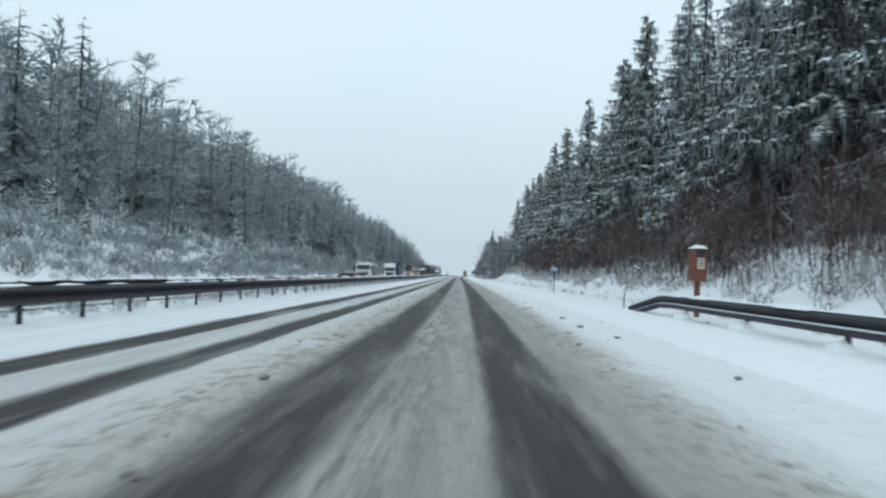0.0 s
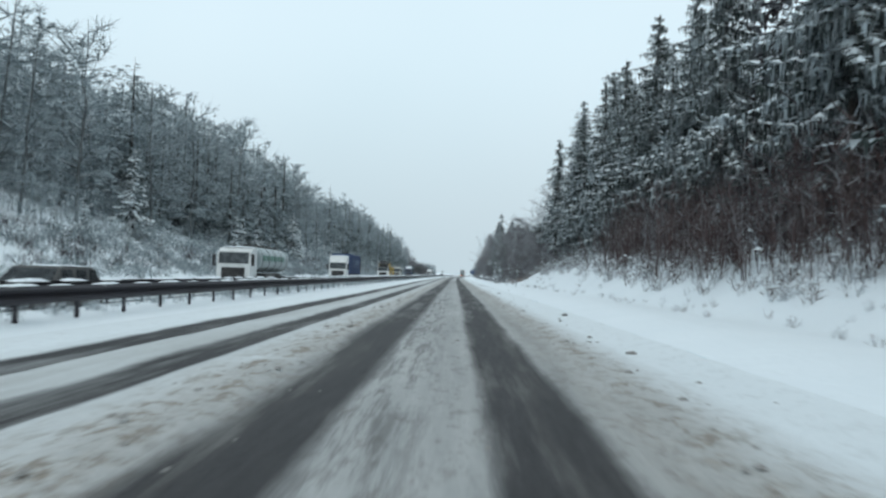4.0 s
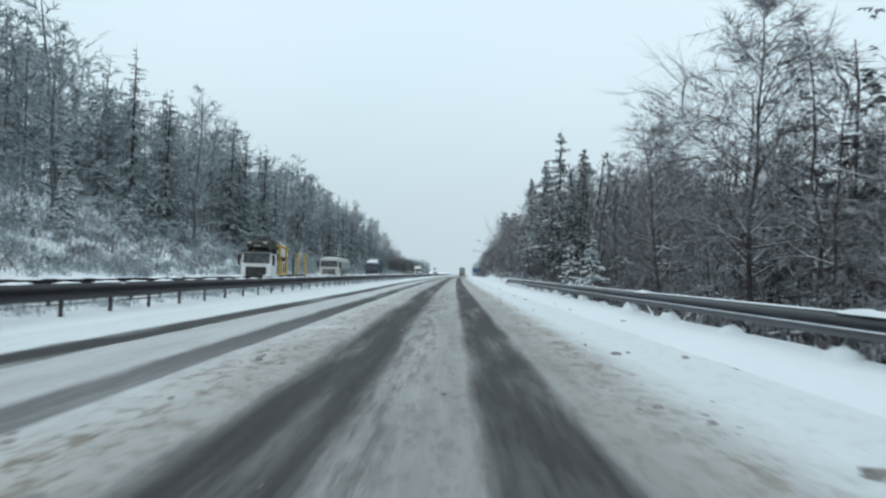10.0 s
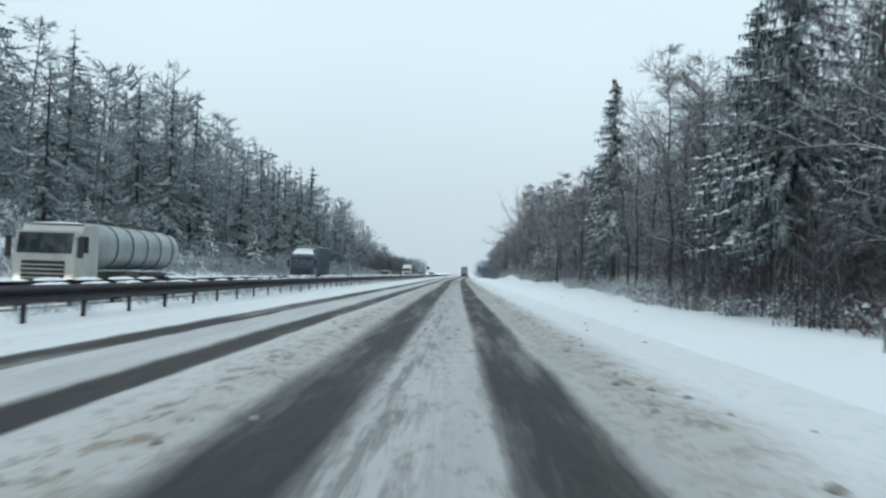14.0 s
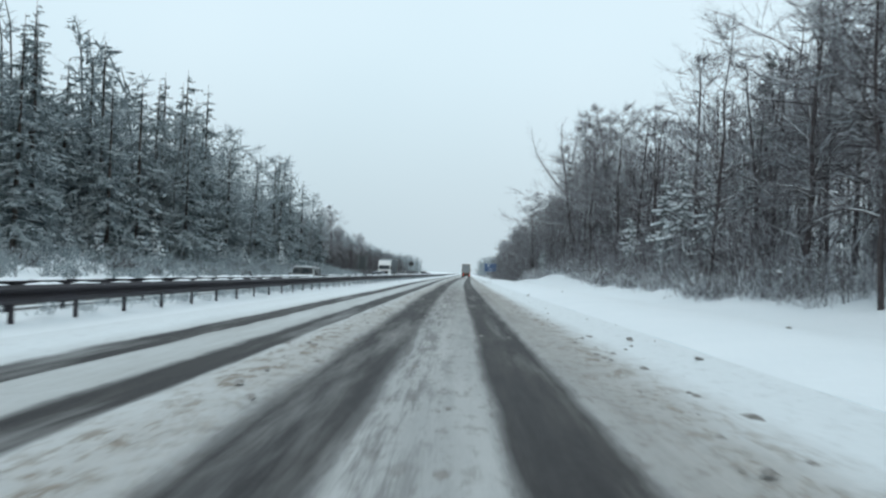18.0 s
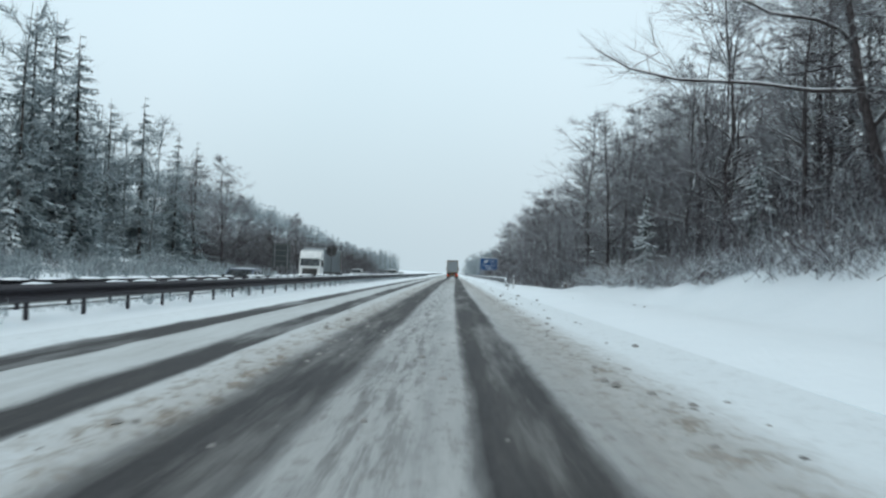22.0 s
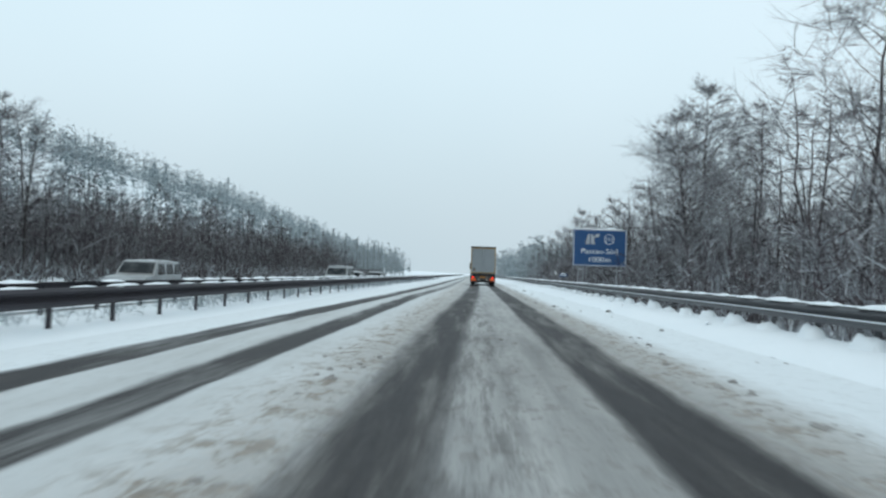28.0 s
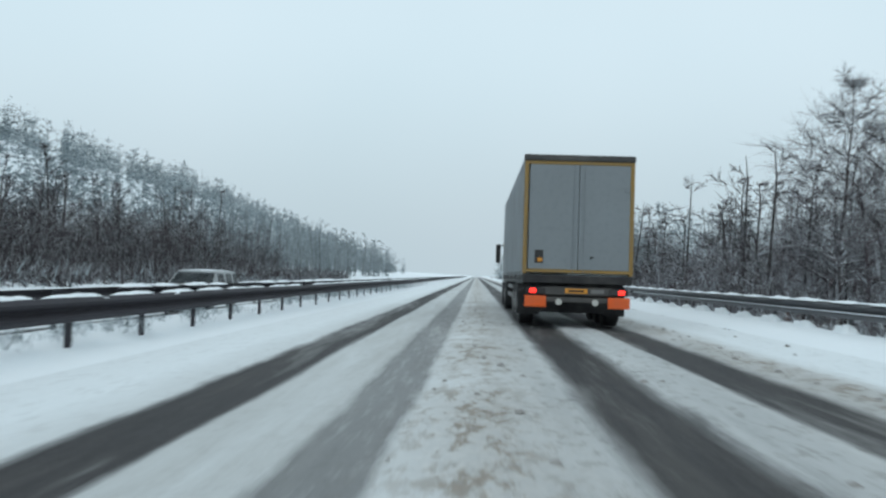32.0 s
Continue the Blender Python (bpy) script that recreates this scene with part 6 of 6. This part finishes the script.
blue = curtain_lorry("dark blue lorry with a faded teal box on the far carriageway", NAVY, TEAL_TARP, at(SLOW, 349.5, OPP, 180), length=7.2)
# fresh snow plastered over the brow of the dark blue cab
brow = part("brow_snow", lump_mesh("brow_snow", 0.75, 2.2, 0.12, 5, SNOW), SNOW, blue, "snow plastered over the cab's brow")
brow.matrix_basis = pose(0, -0.56, 3.4, -44)
off_roader("grey-green off-road car passing on the far carriageway", SILVER, at(FAST, 400.5, OPP, 180))
curtain_lorry("white-cabbed lorry with a grey curtain trailer on the far carriageway", WHITE, GREY_TARP, at(SLOW, 502, OPP, 180), lit=True)
off_roader("pale off-road car with roof bars on the far carriageway", SILVER, at(SLOW, 545, OPP, 180))
minibus("silver-grey minibus with lit headlamps on the far carriageway", SILVER, at(FAST, 577.5, OPP, 180))
estate_car("dark estate car behind the minibus", SILVER, at(FAST, 586.5, OPP, 180), False)
estate_car("silver estate car further along the far carriageway", SILVER, at(FAST, 603, OPP, 180), False)
estate_car("dull red estate car passing on the far carriageway", RED, at(FAST, 88, OPP, 180), False)
estate_car("dark grey estate car behind the red one", CHASSIS, at(FAST, 99, OPP, 180), False)
estate_car("dark car with lit headlamps on the far carriageway", NAVY, at(FAST, 456, OPP, 180))
# cars carried on the transporter
CARRIED = at(SLOW, 258.5, OPP, 180)
for label, paint, y, z, tilt in (("dark car carried on the transporter's upper deck", BLACK, -0.1, 2.86, 3.0), ("white car carried inside the lifting frame", WHITE, -3.6, 2.50, 5.0)):
    rider = estate_car(label, paint, CARRIED @ pose(0, y, z + (0.05 if paint is BLACK else 0.02), tilt), False)

# ---- roadside things ----
SIGN_BLUE = plain("sign_blue", (0.012, 0.068, 0.19), 0.45, 0, 0.2, 1.0, (0.08, 0.12, 0.2))
SIGN_WHITE = plain("sign_white", (0.72, 0.75, 0.77), 0.5, 0, 0.15, 2.0)
SIGN_BACK = plain("sign_back", (0.06, 0.075, 0.08), 0.6, 0.2, 0.3, 2.0)
CALL_RED = plain("call_box_orange", (0.17, 0.045, 0.02), 0.5, 0, 0.35, 3.0)
POST_WHITE = plain("delineator_white", (0.68, 0.70, 0.71), 0.55, 0, 0.3, 6.0)
DIRTY_SNOW = make_snow("dirty_snow", (0.14, 0.13, 0.12), (0.44, 0.43, 0.42))
WIRE = plain("thin_stake", (0.10, 0.09, 0.085), 0.7, 0, 0.4, 6.0)


def words(text, size, x, z, y, parent, mat, label, align="CENTER"):
    """Letters in the built-in font, facing -y, as a mesh."""
    curve = bpy.data.curves.new("letters", "FONT")
    curve.body, curve.size, curve.align_x, curve.extrude, curve.offset = text, size, align, 0.004, 0.0
    ob = new("letters", curve)
    me = bpy.data.meshes.new_from_object(ob.evaluated_get(bpy.context.evaluated_depsgraph_get()))
    bpy.data.objects.remove(ob)
    me.materials.clear()
    me.materials.append(mat)
    made = part("letters", me, mat, parent, label)
    made.matrix_basis = pose(x, y, z, 90) @ Matrix.Diagonal((1.17 if len(text) > 3 else 1.0, 1, 1, 1))
    return made


def flat(points, y, deep=0.006):
    """A flat shape of (x, z) points standing at y, facing -y."""
    bm = bmesh.new()
    bm.faces.new([bm.verts.new((x, y, z)) for x, z in points])
    bmesh.ops.solidify(bm, geom=list(bm.faces), thickness=deep)
    return bm


def exit_sign(m):
    sign = thing("exit_sign", "blue motorway exit sign with white lettering and a snowy top edge", "road sign")
    board = part("board", box(-1.6, 1.6, 0.0, 0.05, 1.9, 4.12, 0.02), SIGN_BLUE, sign, "blue sign board")
    for x0, x1, z0, z1 in ((-1.57, 1.57, 1.93, 1.965), (-1.57, 1.57, 4.055, 4.09), (-1.57, -1.535, 1.965, 4.055), (1.535, 1.57, 1.965, 4.055)):
        part("border", box(x0, x1, -0.006, 0.002, z0, z1), SIGN_WHITE, board)
    part("pictogram", flat([(-0.88, 3.22), (-0.62, 3.22), (-0.60, 3.82), (-0.72, 3.82)], -0.008), SIGN_WHITE, board)
    part("pictogram", flat([(-0.56, 3.22), (-0.28, 3.22), (-0.36, 3.56), (-0.20, 3.68), (-0.12, 3.62), (-0.02, 3.84), (-0.30, 3.84), (-0.24, 3.76), (-0.42, 3.66), (-0.42, 3.82), (-0.54, 3.82)], -0.008), SIGN_WHITE, board)
    ring = bmesh.new()
    n = 36
    rows = [[ring.verts.new((0.55 + r * math.cos(2 * math.pi * k / n), y, 3.53 + r * math.sin(2 * math.pi * k / n))) for k in range(n)] for r, y in ((0.31, 0.0), (0.31, -0.008), (0.275, -0.008), (0.275, 0.0))]
    for a, b in zip(rows, rows[1:]):
        for k in range(n):
            ring.faces.new((a[k], a[(k + 1) % n], b[(k + 1) % n], b[k]))
    part("ring", ring, SIGN_WHITE, board)
    words("117", 0.36, 0.55, 3.40, -0.006, board, SIGN_WHITE, "white exit number")
    words("Passau-Süd", 0.43, -0.02, 2.66, -0.006, board, SIGN_WHITE, "white place name")
    words("1000m", 0.43, -0.02, 2.16, -0.006, board, SIGN_WHITE, "white distance")
    for x in (-1.25, -0.95, 1.05, 1.3):
        part("post", tube_bm([(x, 0.12, -1.6), (x, 0.12, 3.9)], 0.045, 10), STEEL, sign)
    for x in (-1.1, 1.17):
        part("brace", box(x - 0.17, x + 0.17, 0.1, 0.14, 1.66, 1.70), SIGN_WHITE, sign)
    part("top_snow", lump_mesh("sign_snow", 3.2, 0.12, 0.06, 2, SNOW), SNOW, sign, "snow along the top edge").matrix_basis = pose(0, 0.03, 4.115, 0, 0, 90)
    sign.matrix_basis = m
    return sign


exit_sign(at(6.75, 558.5, 0.0))


def kilometre_sign(m, label, front=SIGN_BLUE, pole=CHASSIS):
    sign = thing("kilometre_sign", label, "road sign", "small blue kilometre signs")
    part("post", tube_bm([(0, 0.03, -0.4), (0, 0.03, 1.5)], 0.03, 8), pole, sign)
    plate = part("plate", box(-0.26, 0.26, -0.015, 0.0, 1.3, 1.52, 0.006), front, sign)
    for x0, x1 in ((-0.2, -0.08), (-0.03, 0.2)):
        part("lettering", box(x0, x1, -0.02, -0.0155, 1.37, 1.45), SIGN_WHITE, plate, "small lettering shown as a bar")
    part("top_snow", lump_mesh("sign_snow", 0.34, 0.1, 0.06, 2, SNOW), SNOW, sign).matrix_basis = pose(0.0, 0, 1.515, 0, 0, 90)
    sign.matrix_basis = m


kilometre_sign(at(5.35, 146.3, terrain(5.35, 146.3) - 0.1, 78), "grey edge-on marker plate with a snow cap on a post", STEEL, STEEL)
kilometre_sign(at(5.5, 48.9, terrain(5.5, 48.9) - 0.1), "small blue kilometre sign with a snow cap on a post")
kilometre_sign(at(5.25, 564.5, -0.1), "small blue kilometre sign behind the guard rail")


def call_box(m):
    post = thing("emergency_phone", "orange-red roadside emergency phone box capped with snow", "emergency phone")
    part("pillar", box(-0.07, 0.07, -0.06, 0.06, -0.3, 1.12, 0.015), CALL_RED, post)
    body = part("housing", extrude([(-0.17, 1.1), (-0.17, 2.0), (-0.12, 2.08), (0.14, 2.08), (0.17, 2.0), (0.17, 1.1)], -0.22, 0.22, 0.03), CALL_RED, post)
    part("recess", box(-0.13, 0.16, -0.185, -0.165, 1.78, 2.0, 0.01), BLACK, body)
    part("panel", box(-0.09, 0.13, -0.195, -0.168, 1.45, 1.77, 0.008), PLATE, body, "pale instruction panel")
    for k in range(3):
        part("lettering", box(-0.05, 0.09, -0.2, -0.196, 1.52 + 0.08 * k, 1.55 + 0.08 * k), BLACK, body, "small lettering shown as a bar")
    part("lip", box(-0.24, 0.24, -0.19, 0.19, 1.08, 1.13, 0.012), CALL_RED, body)
    part("snow_cap", lump_mesh("phone_snow", 0.5, 0.46, 0.13, 6, SNOW), SNOW, post, "thick cap of snow").matrix_basis = pose(0, 0, 2.06)
    post.matrix_basis = m


call_box(at(5.98, 20.8, 0.3, 12) @ Matrix.Scale(0.85, 4))


def delineator(m, tall=1.0):
    post = thing("delineator", "white roadside delineator post with a black band", "marker post", "roadside delineator posts")
    part("shaft", extrude([(-0.03, -0.3), (-0.03, tall), (0.06, tall - 0.08), (0.06, -0.3)], -0.06, 0.06, 0.012), POST_WHITE, post)
    part("band", extrude([(-0.034, tall * 0.7), (-0.034, tall * 0.9), (0.064, tall * 0.86), (0.064, tall * 0.66)], -0.064, 0.064), BLACK, post)
    part("reflector", box(-0.025, 0.025, -0.04, -0.03, tall * 0.73, tall * 0.85), SIGN_WHITE, post)
    part("snow_cap", lump_mesh("post_snow", 0.13, 0.13, 0.05, 4, SNOW), SNOW, post).matrix_basis = pose(0, 0.01, tall - 0.05)
    post.matrix_basis = m


for u, y in ((5.5, 50.7), (5.2, 157.0), (4.4, 464.9)):
    delineator(at(u, y, terrain(u, y) - 0.12))


def rail_marker(m):
    """A short reflector board on a dark stem, clamped behind the rail."""
    post = thing("rail_marker", "small white reflector board on a dark stem behind the guard rail", "marker post", "roadside delineator posts")
    part("stem", tube_bm([(0, 0, -0.3), (0.01, 0, 1.2)], 0.022, 8), WIRE, post)
    part("board", box(-0.06, 0.06, -0.02, 0.02, 1.12, 1.38, 0.015), POST_WHITE, post)
    part("snow_cap", lump_mesh("post_snow", 0.12, 0.08, 0.06, 4, SNOW), SNOW, post).matrix_basis = pose(0, 0, 1.36)
    post.matrix_basis = m


rail_marker(at(5.07, 263.2, 0.08))
rail_marker(at(5.07, 568, 0.2))


def stake(u, y, tall):
    post = thing("snow_stake", "thin dark marker stake standing in the snow", "marker post", "thin stakes in the verge")
    part("rod", tube_bm([(0, 0, -0.3), (0.01, 0, tall)], 0.022, 6), WIRE, post)
    part("tip", tube_bm([(0.01, 0, tall), (0.012, 0, tall + 0.12)], 0.03, 6), POST_WHITE, post)
    post.matrix_basis = at(u, y, terrain(u, y))


stake(5.06, 25.5, 0.5)
stake(5.27, 169.6, 0.5)
stake(4.95, 274.6, 0.4)


def round_sign(m):
    sign = thing("round_sign", "dark back of a round traffic sign in the median", "road sign")
    part("disc", lathe([(-0.008, 0.36), (0.008, 0.36)], 36), BLACK, sign).matrix_basis = pose(0, 0, 2.42, 0, 0, 90)
    part("post", tube_bm([(0, -0.05, -0.3), (0, -0.05, 2.8)], 0.028, 10), MID_STEEL, sign)
    for z in (2.17, 2.67):
        part("clamp", box(-0.12, 0.12, -0.04, -0.01, z - 0.02, z + 0.02, 0.005), RIM, sign)
    sign.matrix_basis = m


round_sign(at(-8.0, 464.1, 0.0))


def board_back(m):
    sign = thing("direction_board", "dark back of a tall direction sign for oncoming traffic", "road sign")
    panel = part("panel", box(-1.15, 1.15, 0, 0.03, 1.2, 4.6, 0.01), SIGN_BACK, sign)
    for k in range(5):
        part("rail", box(-1.15, 1.15, -0.06, -0.002, 1.5 + 0.72 * k, 1.57 + 0.72 * k, 0.008), RIM, panel, "pale horizontal mounting rail")
    for x in (-0.85, 0.85):
        part("post", tube_bm([(x, -0.11, -0.8), (x, -0.11, 4.4)], 0.05, 10), STEEL, sign)
    sign.matrix_basis = m


board_back(at(-22.4, 517, -0.2))


# ---- lumps of slush and snow ----
def clod_mesh(name, seed, mat, fine=2):
    rng_ = random.Random(seed)
    bm = bmesh.new()
    bmesh.ops.create_icosphere(bm, subdivisions=fine, radius=1)
    for v in bm.verts:
        v.co *= 0.8 + 0.6 * noise.noise(v.co * 1.9 + Vector((seed, 0, 0))) + 0.2 * noise.noise(v.co * 5 + Vector((seed, 3, 0)))
        v.co.z = v.co.z * 0.55 if v.co.z > 0 else v.co.z * 0.2
        v.co.x *= 1.2
    me = bpy.data.meshes.new(name)
    bm.to_mesh(me)
    bm.free()
    me.materials.append(mat)
    return me


CLODS = [clod_mesh("snow_lump", k, DIRTY_SNOW if k < 5 else SNOW) for k in range(7)]
r = random.Random(77)
for k in range(300):
    y = r.uniform(4, 590)
    side = r.random()
    u = 2.3 + abs(r.gauss(0, 0.6)) if side < 0.66 else (-2.1 + r.gauss(0, 0.25) if side < 0.8 else r.uniform(2.6, 7.5))
    if u < 0 and y > 520:
        continue
    size = 0.03 + 0.075 * r.random() ** 2 if u > 0 else r.uniform(0.03, 0.08)
    ob = tagged(new("snow_lump", CLODS[r.randrange(5) if u < 3.6 else r.randrange(3, 7)]), "lump of grimy frozen slush on the road edge" if u < 3.6 else "clod of snow lying on the verge", "snow lump", "lumps of slush and snow")
    base = terrain(u, y) if u > 2.4 else road_height(u, y)
    ob.matrix_basis = at(u, y, base + 0.01, r.uniform(0, 360)) @ Matrix.Diagonal((size, size, size * 1.1, 1))

verts, faces, count = [], [], 0
small = clod_mesh("crumb", 40, DIRTY_SNOW, 1)
base_v = np.array([tuple(v.co) for v in small.vertices])
tri = [tuple(p.vertices) for p in small.polygons]
for k in range(5200):
    y = 2 + 600 * r.random()
    where = r.random()
    u = 1.7 + abs(r.gauss(0, 0.6)) if where < 0.55 else (-2.1 + r.gauss(0, 0.35) if where < 0.85 else -0.1 + r.gauss(0, 0.35))
    s = 0.014 + 0.065 * r.random() ** 2.5
    base = terrain(u, y) if u > 2.4 else road_height(u, y)
    verts.append(base_v * s + np.array(place(u, y, base + 0.005)))
    faces += [tuple(i + count for i in t) for t in tri]
    count += len(base_v)
me = bpy.data.meshes.new("slush_crumbs")
me.from_pydata(np.concatenate(verts).tolist(), [], faces)
me.materials.append(DIRTY_SNOW)
tagged(new("slush_crumbs", me), "crumbs of brown slush thrown up beside the wheel tracks", "slush", kind="stuff")
